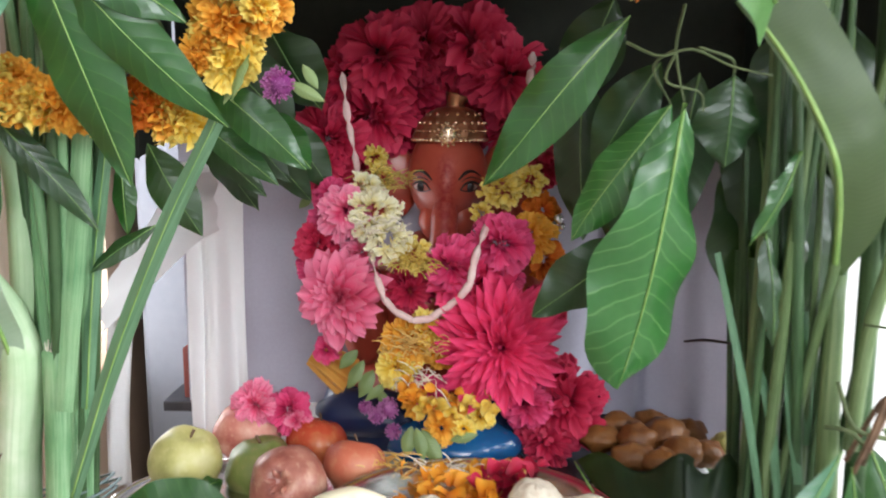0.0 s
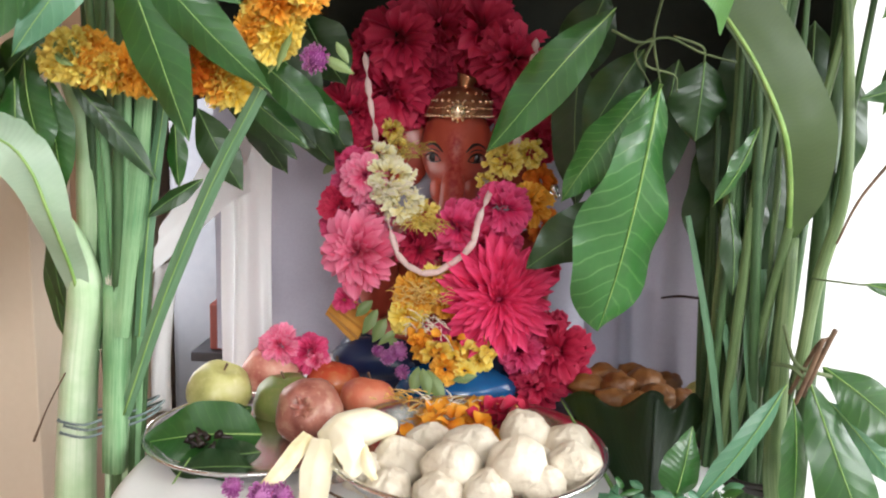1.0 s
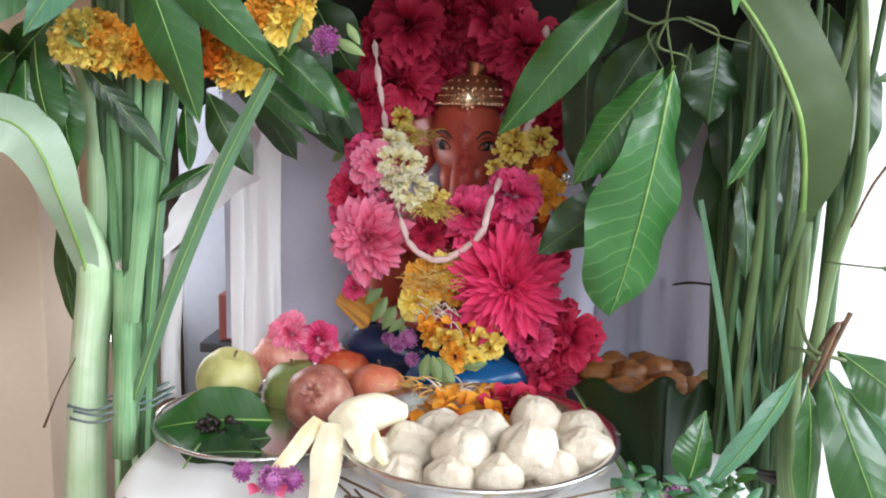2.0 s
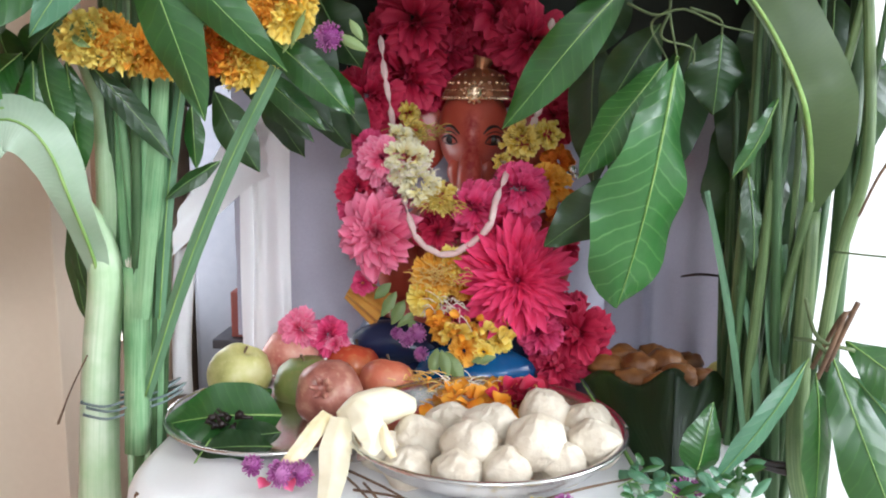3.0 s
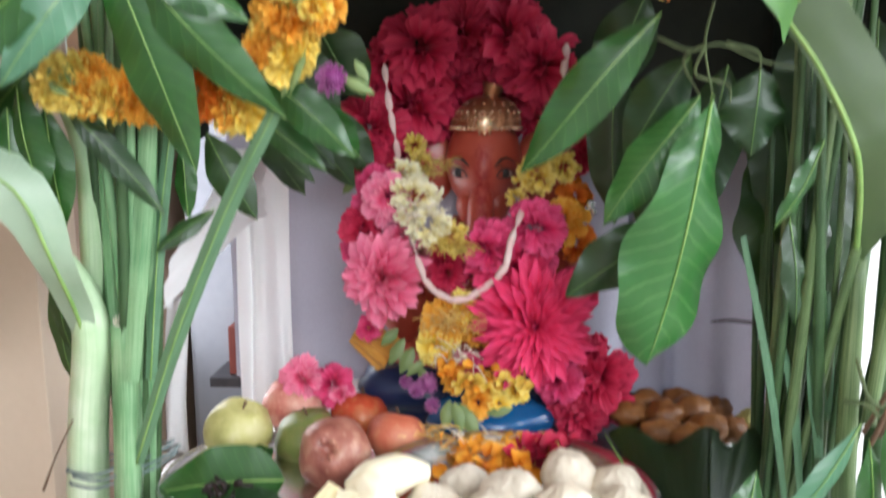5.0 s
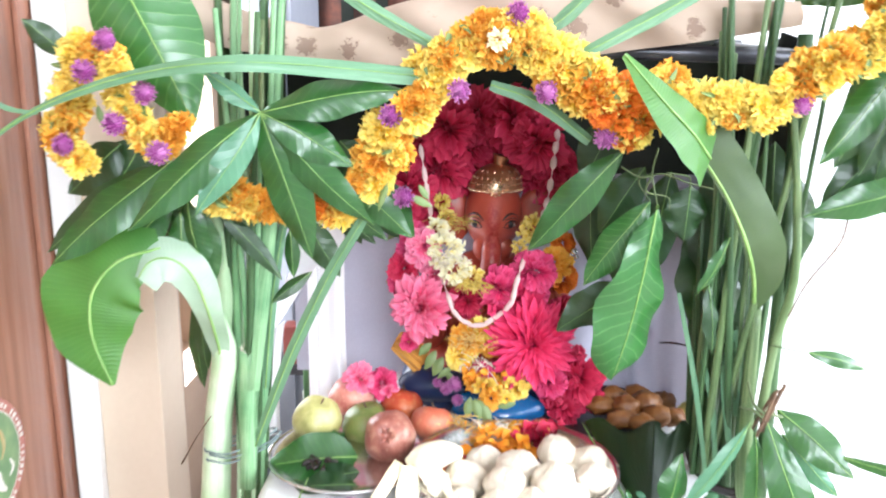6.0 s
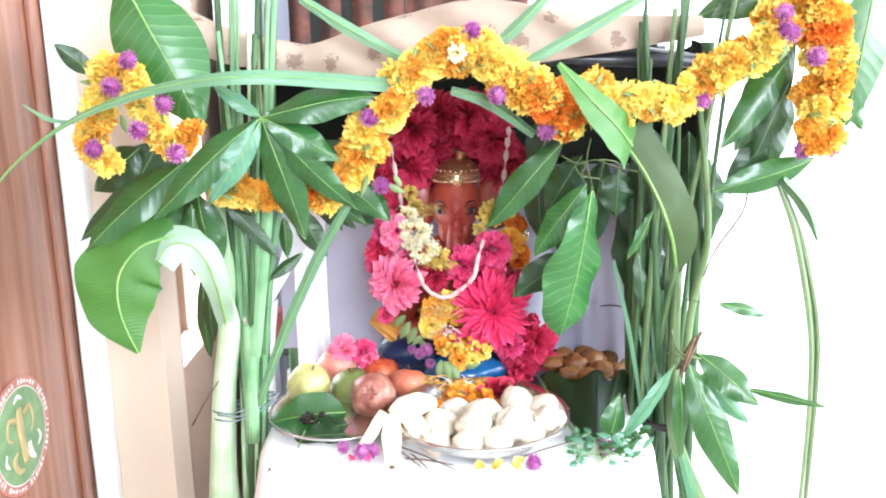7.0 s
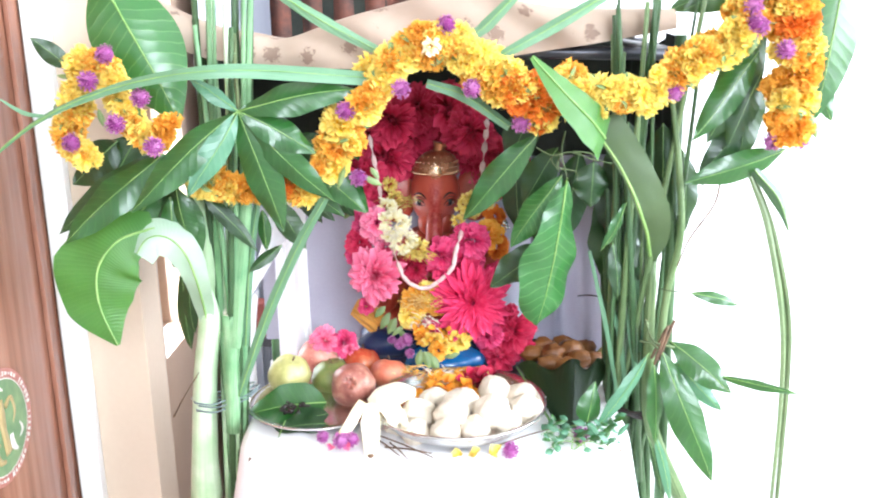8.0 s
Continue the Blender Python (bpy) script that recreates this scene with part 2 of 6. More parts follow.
LEMON = petal_material("lemon_petal", (0.82, 0.55, 0.05), (0.93, 0.78, 0.26), (0.50, 0.27, 0.02))
THREAD = plain("stamen_thread", (0.75, 0.42, 0.08), (0.85, 0.60, 0.22), 40, 0.6)
PALE_THREAD = plain("pale_thread", (0.80, 0.70, 0.55), (0.88, 0.80, 0.70), 40, 0.6)
CLOTH = plain("white_cotton", (0.80, 0.79, 0.80), (0.86, 0.85, 0.86), 5, 0.85, bumps=0.3, fine=260, depth=0.0008, thin=0.12)
TABLE_CLOTH = plain("thick_white_cotton", (0.82, 0.82, 0.83), (0.87, 0.87, 0.88), 5, 0.85, bumps=0.3, fine=260, depth=0.0008)
# Lilac-white cotton darkened: the canopy's shade on the drapes is in the colour.
LILAC_CLOTH = plain("shaded_lilac_cotton", (0.33, 0.32, 0.385), (0.41, 0.40, 0.47), 4, 0.85, bumps=0.3, fine=260, depth=0.0008, thin=0.2)
# Near-black green; on the canopy panels it paints the altar's upper shade.
DARK_PANEL = plain("dark_panel_green", (0.012, 0.016, 0.012), (0.03, 0.034, 0.026), 6, 0.9)
WALL_WHITE = plain("white_wall_paint", (0.80, 0.80, 0.79), (0.85, 0.85, 0.84), 2, 0.8, fine=90, bumps=0.1)
WALL_CREAM = plain("cream_wall_paint", (0.62, 0.50, 0.38), (0.68, 0.56, 0.44), 2, 0.75, fine=90, bumps=0.1)
WALL_PINK = plain("tan_wall_paint", (0.40, 0.28, 0.20), (0.46, 0.33, 0.24), 2, 0.4, fine=90, bumps=0.05)
GREY = plain("grey_painted_panel", (0.20, 0.21, 0.25), (0.26, 0.27, 0.31), 3, 0.5, bumps=0.05)
FLOOR = plain("floor_tile", (0.42, 0.38, 0.33), (0.50, 0.46, 0.40), 3, 0.35, bumps=0.05)
CEIL = plain("ceiling_paint", (0.75, 0.75, 0.73), (0.8, 0.8, 0.78), 2, 0.9, bumps=0.05)
TABLE_WOOD = plain("table_wood", (0.10, 0.05, 0.025), (0.20, 0.11, 0.06), 9, 0.5, stretch=(1, 1, 0.12))
IRON = plain("dark_metal", (0.05, 0.05, 0.06), (0.10, 0.10, 0.11), 20, 0.4, 0.8)
STEEL = plain("stainless_steel", (0.62, 0.61, 0.60), (0.72, 0.71, 0.70), 30, 0.24, 1.0, bumps=0.06)
WIRE = plain("tie_wire", (0.10, 0.14, 0.15), (0.20, 0.26, 0.26), 30, 0.45)


def clay_paint(cx, cy, cz):
    """Orange clay paint with red powder rubbed unevenly down the brow and trunk."""
    mat, nt, bsdf = material("orange_clay_paint", 0.38, 0, 0.5, 0.12)
    tc = nt.nodes.new("ShaderNodeTexCoord")
    sep = nt.nodes.new("ShaderNodeSeparateXYZ")
    nt.links.new(tc.outputs["Object"], sep.inputs[0])
    big, fine = noise_node(nt, 14.0), noise_node(nt, 190.0, 4.0)
    skin = ramp(nt, big, [(0.3, (0.37, 0.052, 0.030)), (0.7, (0.46, 0.082, 0.048))])
    wob = maths(nt, "MULTIPLY", maths(nt, "SUBTRACT", noise_node(nt, 60.0), 0.5), 0.02)
    across = maths(nt, "ADD", maths(nt, "ABSOLUTE", maths(nt, "SUBTRACT", sep.outputs[0], cx)), wob)
    zone = ramp(nt, maths(nt, "MULTIPLY", across, 50.0), [(0.30, (1, 1, 1)), (0.75, (0, 0, 0))])
    tall = ramp(nt, maths(nt, "MULTIPLY", maths(nt, "SUBTRACT", maths(nt, "ADD", sep.outputs[2], wob), cz - 0.12), 5.0), [(0.08, (0, 0, 0)), (0.2, (1, 1, 1)), (0.66, (1, 1, 1)), (0.74, (0, 0, 0))])
    front = ramp(nt, maths(nt, "MULTIPLY", maths(nt, "SUBTRACT", sep.outputs[1], cy - 0.085), 10.0), [(0.5, (1, 1, 1)), (0.6, (0, 0, 0))])
    speck = ramp(nt, fine, [(0.36, (0.25, 0.25, 0.25)), (0.6, (0.9, 0.9, 0.9))])
    mask = maths(nt, "MULTIPLY", maths(nt, "MULTIPLY", zone, tall), maths(nt, "MULTIPLY", front, speck))
    nt.links.new(mix(nt, mask, skin, (0.27, 0.008, 0.010)), bsdf.inputs["Base Color"])
    nt.links.new(maths(nt, "ADD", maths(nt, "MULTIPLY", mask, 0.4), 0.38), bsdf.inputs["Roughness"])
    bump(nt, bsdf, fine, 0.1, 0.001)
    return mat


GOLD = plain("gold_paint", (0.44, 0.17, 0.09), (0.64, 0.33, 0.18), 30, 0.28, 0.8, bumps=0.2)
BRIGHT_GOLD = plain("bright_gold_paint", (0.82, 0.56, 0.36), (0.92, 0.70, 0.50), 30, 0.22, 0.9)
INK = plain("black_paint", (0.012, 0.006, 0.005), (0.02, 0.01, 0.01), 20, 0.4)
WHITE = plain("white_paint", (0.42, 0.28, 0.24), (0.52, 0.36, 0.32), 20, 0.5)
BLUE = plain("blue_gloss_paint", (0.006, 0.07, 0.22), (0.012, 0.13, 0.34), 16, 0.18, coat=0.5, bumps=0.05)
NAVY = plain("navy_paint", (0.008, 0.014, 0.05), (0.015, 0.03, 0.09), 16, 0.3)
DOUGH = plain("steamed_rice_dough", (0.60, 0.50, 0.38), (0.81, 0.74, 0.62), 34, 0.6, bumps=0.6, fine=120, depth=0.006)
BANANA_FLESH = plain("banana_flesh", (0.82, 0.73, 0.50), (0.90, 0.84, 0.66), 45, 0.5)
BANANA_SKIN = plain("banana_skin", (0.74, 0.60, 0.32), (0.88, 0.80, 0.56), 60, 0.5)
COTTON = plain("pink_tinged_cotton", (0.72, 0.44, 0.43), (0.82, 0.66, 0.63), 60, 0.9, bumps=0.4, fine=300)
SNACK = plain("fried_snack", (0.15, 0.050, 0.012), (0.29, 0.12, 0.030), 40, 0.45, bumps=0.5, fine=110, depth=0.004)
ORANGE_CLOTH = plain("orange_silk", (0.60, 0.27, 0.04), (0.70, 0.36, 0.08), 20, 0.4)


def fruit_material(name, a, b, c, scale=18.0, rough=0.45):
    mat, nt, bsdf = material(name, rough, 0, 0.45, 0.05)
    blot = noise_node(nt, scale, 5.0, 0.6)
    fleck = noise_node(nt, 150.0, 3.0, 0.5)
    col = ramp(nt, blot, [(0.28, a), (0.52, b), (0.75, c)])
    col = mix(nt, ramp(nt, fleck, [(0.58, (0, 0, 0)), (0.72, (0.45, 0.45, 0.45))]), col, c)
    nt.links.new(col, bsdf.inputs["Base Color"])
    bump(nt, bsdf, fleck, 0.1, 0.001)
    return mat


QUINCE = fruit_material("yellow_green_skin", (0.36, 0.34, 0.10), (0.56, 0.52, 0.20), (0.68, 0.62, 0.34), 26)
POME = fruit_material("pomegranate_skin", (0.20, 0.045, 0.035), (0.40, 0.15, 0.11), (0.60, 0.38, 0.27), 34, 0.4)
APPLE = fruit_material("red_apple_skin", (0.45, 0.035, 0.02), (0.58, 0.09, 0.04), (0.62, 0.25, 0.10), 20, 0.25)
PEACH = fruit_material("orange_red_skin", (0.48, 0.09, 0.05), (0.58, 0.16, 0.09), (0.66, 0.32, 0.18), 18)
ROSY = fruit_material("rosy_skin", (0.46, 0.09, 0.08), (0.66, 0.27, 0.21), (0.78, 0.50, 0.38), 36)
GREENFRUIT = fruit_material("green_skin", (0.10, 0.15, 0.03), (0.19, 0.22, 0.06), (0.28, 0.22, 0.09), 20)


def wood_material():
    mat, nt, bsdf = material("varnished_door_wood", 0.22, 0, 0.5, 0.4)
    grain = noise_node(nt, 5.0, 6.0, 0.6, stretch=(1, 7, 0.35))
    fine = noise_node(nt, 40.0, 5.0, 0.6, stretch=(1, 6, 0.15))
    col = ramp(nt, grain, [(0.3, (0.20, 0.075, 0.045)), (0.5, (0.34, 0.15, 0.095)), (0.72, (0.46, 0.24, 0.17))])
    col = mix(nt, maths(nt, "MULTIPLY", fine, 0.4), col, (0.20, 0.07, 0.035))
    nt.links.new(col, bsdf.inputs["Base Color"])
    bump(nt, bsdf, fine, 0.1, 0.001)
    return mat


DOOR_WOOD = wood_material()


def print_cloth():
    """Cream cotton printed with scattered brown sprigs."""
    mat, nt, bsdf = material("printed_cream_cotton", 0.85, 0, 0.3)
    tc = nt.nodes.new("ShaderNodeTexCoord")
    vo = nt.nodes.new("ShaderNodeTexVoronoi")
    vo.inputs["Scale"].default_value, vo.inputs["Randomness"].default_value = 22.0, 0.6
    nt.links.new(tc.outputs["Object"], vo.inputs[0])
    ragged = noise_node(nt, 170.0, 4.0, 0.7)
    sprig = maths(nt, "LESS_THAN", maths(nt, "ADD", vo.outputs["Distance"], maths(nt, "MULTIPLY", ragged, 0.75)), 0.62)
    cream = ramp(nt, noise_node(nt, 7.0), [(0.3, (0.36, 0.27, 0.21)), (0.7, (0.46, 0.36, 0.285))])
    col = mix(nt, maths(nt, "MULTIPLY", sprig, 0.8), cream, (0.20, 0.13, 0.10))
    nt.links.new(col, bsdf.inputs["Base Color"])
    bump(nt, bsdf, noise_node(nt, 300.0), 0.2, 0.0008)
    return mat


PRINT = print_cloth()


# ---------- the room ----------
def slab(name, lo, hi, mat, label, category="wall", bevel=0.003):
    bm = bmesh.new()
    box(bm, lo, hi, bevel)
    return tagged(part(name, bm, mat, flat=True), label, category, kind="structure")


slab("floor", (-2.6, -2.9, -0.1), (2.6, 2.0, 0.0), FLOOR, "plain beige tiled floor of the room", "floor")
slab("ceiling", (-2.6, -2.9, 2.7), (2.6, 2.0, 2.8), CEIL, "plain white painted ceiling of the room", "ceiling")
slab("wall_back", (-0.60, 1.62, 0.0), (2.5, 1.74, 2.7), WALL_WHITE, "bright white painted wall behind the altar")
slab("wall_left_front", (-2.5, 0.90, 0.0), (-0.53, 1.00, 2.7), WALL_CREAM, "cream painted wall beside the wooden door")
slab("wall_left", (-2.6, -2.8, 0.0), (-2.5, 0.9, 2.7), WALL_WHITE, "plain white side wall of the room")


def holed_wall(name, axis, at, thick, lo, hi, hole, label, mat=None):
    """A wall with one window opening through it; axis is the one that it stands across."""
    bm = bmesh.new()
    (a0, a1), (h0, h1, z0, z1) = (lo, hi), hole
    for p, q, r, s in ((a0, h0, 0, 2.7), (h1, a1, 0, 2.7), (h0, h1, 0, z0), (h0, h1, z1, 2.7)):
        if axis == "y":
            box(bm, (p, at - thick, r), (q, at, s), 0)
        else:
            box(bm, (at, p, r), (at + thick, q, s), 0)
    return tagged(part(name, bm, mat or WALL_WHITE, flat=True), label, "wall", kind="structure")


holed_wall("wall_front", "y", -2.75, 0.12, -2.5, 2.5, (0.1, 1.4, 1.3, 2.6), "white wall with a wide window opening")
holed_wall("wall_right", "x", 2.45, 0.12, -2.75, 1.74, (-1.05, 1.15, 0.9, 2.4), "white side wall with a window opening")


# The opening in this wall is made up to let the drape backlight through.
holed_wall("wall_left_return", "x", -0.66, 0.125, 1.003, 1.617, (1.02, 1.26, 0.73, 1.9), "tan painted wall return with an added opening for the backlight", WALL_PINK)


def opened_door():
    d = thing("door_1", "varnished reddish brown wooden door standing open", "door", (-0.69, 0.88, 0.01), kind="structure")
    bm = bmesh.new()
    box(bm, (-0.725, 0.00, 0.01), (-0.685, 0.885, 2.05), 0.004)
    part("door_leaf", bm, DOOR_WOOD, d, flat=True)
    for y0, y1 in ((0.845, 0.885), (0.0, 0.1)):
        bm = bmesh.new()
        box(bm, (-0.684, y0, 0.01), (-0.676, y1, 2.05), 0.003)
        part("stile", bm, DOOR_WOOD, d, flat=True)
    for z0, z1 in ((0.01, 0.2), (1.93, 2.05)):
        bm = bmesh.new()
        box(bm, (-0.684, 0.1, z0), (-0.677, 0.845, z1), 0.003)
        part("rail", bm, DOOR_WOOD, d, flat=True)
    for z in (0.4, 1.6):
        bm = bmesh.new()
        tube(bm, [(-0.672, 0.892, z), (-0.672, 0.892, z + 0.1)], [0.006, 0.006], 8, 2)
        part("hinge", bm, IRON, d)


opened_door()
bm = bmesh.new()
box(bm, (-0.672, 0.876, 0.0), (-0.632, 0.899, 2.1), 0.004)
tagged(part("door_frame", bm, WALL_WHITE, flat=True), "white painted upright of the door frame", "door frame", kind="structure")


def round_sticker():
    c = Vector((-0.6845, 0.664, 0.755))
    s = thing("sticker", "round green sticker with white lettered rim on the door", "sticker", c)
    green = plain("sticker_green", (0.10, 0.20, 0.09), (0.20, 0.30, 0.14), 30, 0.35)
    pale = plain("sticker_white", (0.66, 0.62, 0.56), (0.74, 0.70, 0.64), 30, 0.35)
    rosy = plain("sticker_rose", (0.36, 0.12, 0.10), (0.42, 0.16, 0.12), 30, 0.35)
    tan = plain("sticker_tan", (0.34, 0.25, 0.10), (0.46, 0.36, 0.18), 40, 0.35)

    def disc(name, r0, r1, lift, mat):
        bm = bmesh.new()
        surface(bm, lambda u, v: c + Vector((lift, math.cos(2 * math.pi * u), 0)) * 1.0 - Vector((0, math.cos(2 * math.pi * u), 0))
                + Vector((0, math.cos(2 * math.pi * u) * (r0 + (r1 - r0) * v), math.sin(2 * math.pi * u) * (r0 + (r1 - r0) * v))), 48, 2, closed=True)
        return part(name, bm, mat, s)
    disc("rim", 0.0, 0.094, 0.0008, rosy)
    disc("field", 0.0, 0.077, 0.0016, green)
    disc("line", 0.0765, 0.0785, 0.0020, pale)
    rnd = random.Random(5)
    for k in range(56):
        a = 2 * math.pi * k / 56
        if k % 14 in (0, 7):
            continue
        bm = bmesh.new()
        bmesh.ops.create_cube(bm, size=1.0)
        bmesh.ops.transform(bm, verts=bm.verts, matrix=Matrix.Translation(c + Vector((0.002, 0.0855 * math.cos(a), 0.0855 * math.sin(a))))
                            @ Matrix.Rotation(a, 4, "X") @ Matrix.Diagonal((0.0008, rnd.uniform(0.004, 0.009), rnd.uniform(0.003, 0.0065), 1)))
        part("bar", bm, pale, s, flat=True)

    def mark(pts, r, mat):
        bm = bmesh.new()
        tube(bm, [c + Vector((0.0022, y, z)) for y, z in pts], r, 6, 16)
        for v in bm.verts:
            v.co.x = c.x + 0.0022 + (v.co.x - c.x - 0.0022) * 0.15
        part("shape", bm, mat, s)
    mark(((0.0, 0.046), (-0.002, 0.02), (0.0, -0.01), (0.006, -0.046)), [0.008, 0.013, 0.009, 0.012], tan)
    mark(((-0.012, 0.03), (-0.034, 0.036), (-0.040, 0.012), (-0.026, 0.0)), [0.006, 0.004, 0.004, 0.002], tan)
    mark(((0.012, 0.03), (0.032, 0.038), (0.040, 0.014), (0.030, -0.004)), [0.006, 0.004, 0.004, 0.002], tan)
    mark(((0.020, -0.02), (0.022, -0.04), (0.034, -0.052)), [0.006, 0.008, 0.003], pale)
    mark(((-0.018, -0.02), (-0.03, -0.032), (-0.022, -0.05), (-0.006, -0.056)), [0.003, 0.007, 0.006, 0.003], tan)
    mark(((-0.05, -0.01), (-0.054, -0.024), (-0.046, -0.034)), [0.002, 0.004, 0.002], pale)
    mark(((0.05, -0.012), (0.056, -0.026), (0.046, -0.036)), [0.002, 0.004, 0.002], pale)
    mark(((-0.012, 0.058), (0.0, 0.064), (0.012, 0.058)), [0.002, 0.004, 0.002], pale)


round_sticker()


def back_cabinet():
    """A grey cupboard behind the altar, with a shelf and a red box."""
    cab = thing("cabinet", "grey painted steel cupboard standing behind the altar", "cabinet", (-0.40, 1.40, 0.0))
    bm = bmesh.new()
    box(bm, (-0.50, 1.30, 0.0), (-0.385, 1.58, 1.7), 0.006)
    part("body", bm, GREY, cab, flat=True)
    bm = bmesh.new()
    box(bm, (-0.49, 1.288, 0.05), (-0.40, 1.298, 1.65), 0.003)
    part("door", bm, GREY, cab, flat=True)
    sh = thing("shelf_unit", "low white shelf with dark open front", "shelf", (-0.3, 1.4, 0.0))
    for z in (0.50, 0.60, 0.705):
        bm = bmesh.new()
        box(bm, (-0.384, 1.28, z), (-0.10, 1.60, z + 0.018), 0.003)
        part("board", bm, WALL_WHITE, sh, flat=True)
    bm = bmesh.new()
    box(bm, (-0.43, 1.19, 0.690), (-0.10, 1.279, 0.706), 0.003)
    part("ledge", bm, IRON, sh, flat=True)
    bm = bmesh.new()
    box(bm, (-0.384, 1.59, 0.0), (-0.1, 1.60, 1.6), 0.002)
    part("back", bm, DARK_PANEL, sh, flat=True)
    bm = bmesh.new()
    box(bm, (-0.384, 1.30, 0.0), (-0.375, 1.58, 0.704), 0.002)
    box(bm, (-0.11, 1.30, 0.0), (-0.101, 1.58, 0.704), 0.002)
    part("side", bm, GREY, sh, flat=True)
    b = thing("box", "small red cardboard box on the shelf", "box", (-0.386, 1.23, 0.707))
    bm = bmesh.new()
    box(bm, (-0.402, 1.205, 0.707), (-0.372, 1.25, 0.785), 0.003)
    part("carton", bm, plain("red_card", (0.13, 0.022, 0.016), (0.18, 0.035, 0.024), 20, 0.6), b, flat=True)


back_cabinet()


# ---------- altar table, cloths and canopy ----------
def altar_table():
    t = thing("altar_table", "dark wooden table under a white cloth", "table", (0.0, 0.85, 0.0))
    bm = bmesh.new()
    box(bm, (-0.275, 0.552, TOP - 0.03), (0.275, 1.105, TOP - 0.001), 0.005)
    part("tabletop", bm, TABLE_WOOD, t, flat=True)
    for x in (-0.245, 0.245):
        for y in (0.58, 1.07):
            bm = bmesh.new()
            box(bm, (x - 0.022, y - 0.022, 0), (x + 0.022, y + 0.022, TOP - 0.03), 0.004)
            part("leg", bm, TABLE_WOOD, t, flat=True)


altar_table()


def tablecloth():
    """White cotton over the top, rounded at the corners, hanging in soft folds all round."""
    bm = bmesh.new()
    hx, hy, rr = 0.282, 0.285, 0.02

    def fn(u, v):
        a = 2 * math.pi * u
        c, s = math.cos(a), math.sin(a)
        k = (abs(c) ** 9 + abs(s) ** 9) ** (-1 / 9)
        edge = Vector((hx * c * k, hy * s * k, 0))
        n = Vector((math.copysign(abs(c) ** 5, c), math.copysign(abs(s) ** 5, s), 0)).normalized()
        mid = Vector((0, 0.828, TOP + 0.004))
        if v < 0.3:
            p = mid + edge * (v / 0.3)
            return p + Vector((0, 0, 0.004 * noise.noise(Vector((p.x * 17, p.y * 11, 0)))))
        w = (v - 0.3) / 0.7
        b = min(1.0, w / 0.12) * math.pi / 2
        hang = max(0.0, w - 0.12)
        fold = 0.5 + 0.5 * math.sin(a * 17 + 2.5 * noise.noise(Vector((c * 3, s * 3, 1))))
        out = rr * math.sin(b) + hang * (0.02 + 0.075 * fold) + 0.01 * hang * math.sin(a * 41 + 4 * w)
        return mid + edge + n * out + Vector((0, 0, -rr * (1 - math.cos(b)) - 0.5 * hang))
    surface(bm, fn, 220, 60, closed=True)
    tagged(part("tablecloth", bm, TABLE_CLOTH), "white cotton cloth draped over the altar table", "tablecloth")


tablecloth()


def canopy():
    c = thing("canopy_stand", "four-post altar stand with rods under a printed cloth", "stand", (0, 0.85, 0))
    for x, y in ((-0.335, 0.70), (0.372, 0.69), (-0.335, 1.12), (0.372, 1.12)):
        bm = bmesh.new()
        tube(bm, [(x, y, 0), (x, y, 1.34)], [0.009, 0.009], 10, 4)
        part("post", bm, REED_SHADED, c)
    for a, b in (((-0.34, 0.70, 1.335), (0.39, 0.69, 1.312)), ((-0.40, 1.12, 1.33), (0.42, 1.12, 1.33)),
                 ((-0.335, 0.71, 1.33), (-0.335, 1.12, 1.33)), ((0.372, 0.70, 1.312), (0.372, 1.12, 1.33))):
        bm = bmesh.new()
        tube(bm, [a, b], [0.010, 0.010], 8, 4)
        part("rod", bm, IRON, c)
    # Added sheet: its dark colour stands for the shade above the backcloth.
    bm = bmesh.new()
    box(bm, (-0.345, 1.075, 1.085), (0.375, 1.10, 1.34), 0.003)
    part("back_panel", bm, DARK_PANEL, c, "added dark panel standing for the shade at the back", flat=True)


    # Added side sheets: dark for the shade among the leaves, and they block light.
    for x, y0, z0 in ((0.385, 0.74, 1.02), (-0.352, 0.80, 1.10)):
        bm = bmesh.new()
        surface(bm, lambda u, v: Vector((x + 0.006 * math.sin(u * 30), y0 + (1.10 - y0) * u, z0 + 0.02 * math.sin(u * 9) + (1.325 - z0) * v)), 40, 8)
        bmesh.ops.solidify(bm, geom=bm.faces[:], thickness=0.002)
        part("side_panel", bm, DARK_PANEL, c, "added dark panel shading the side of the altar")


canopy()


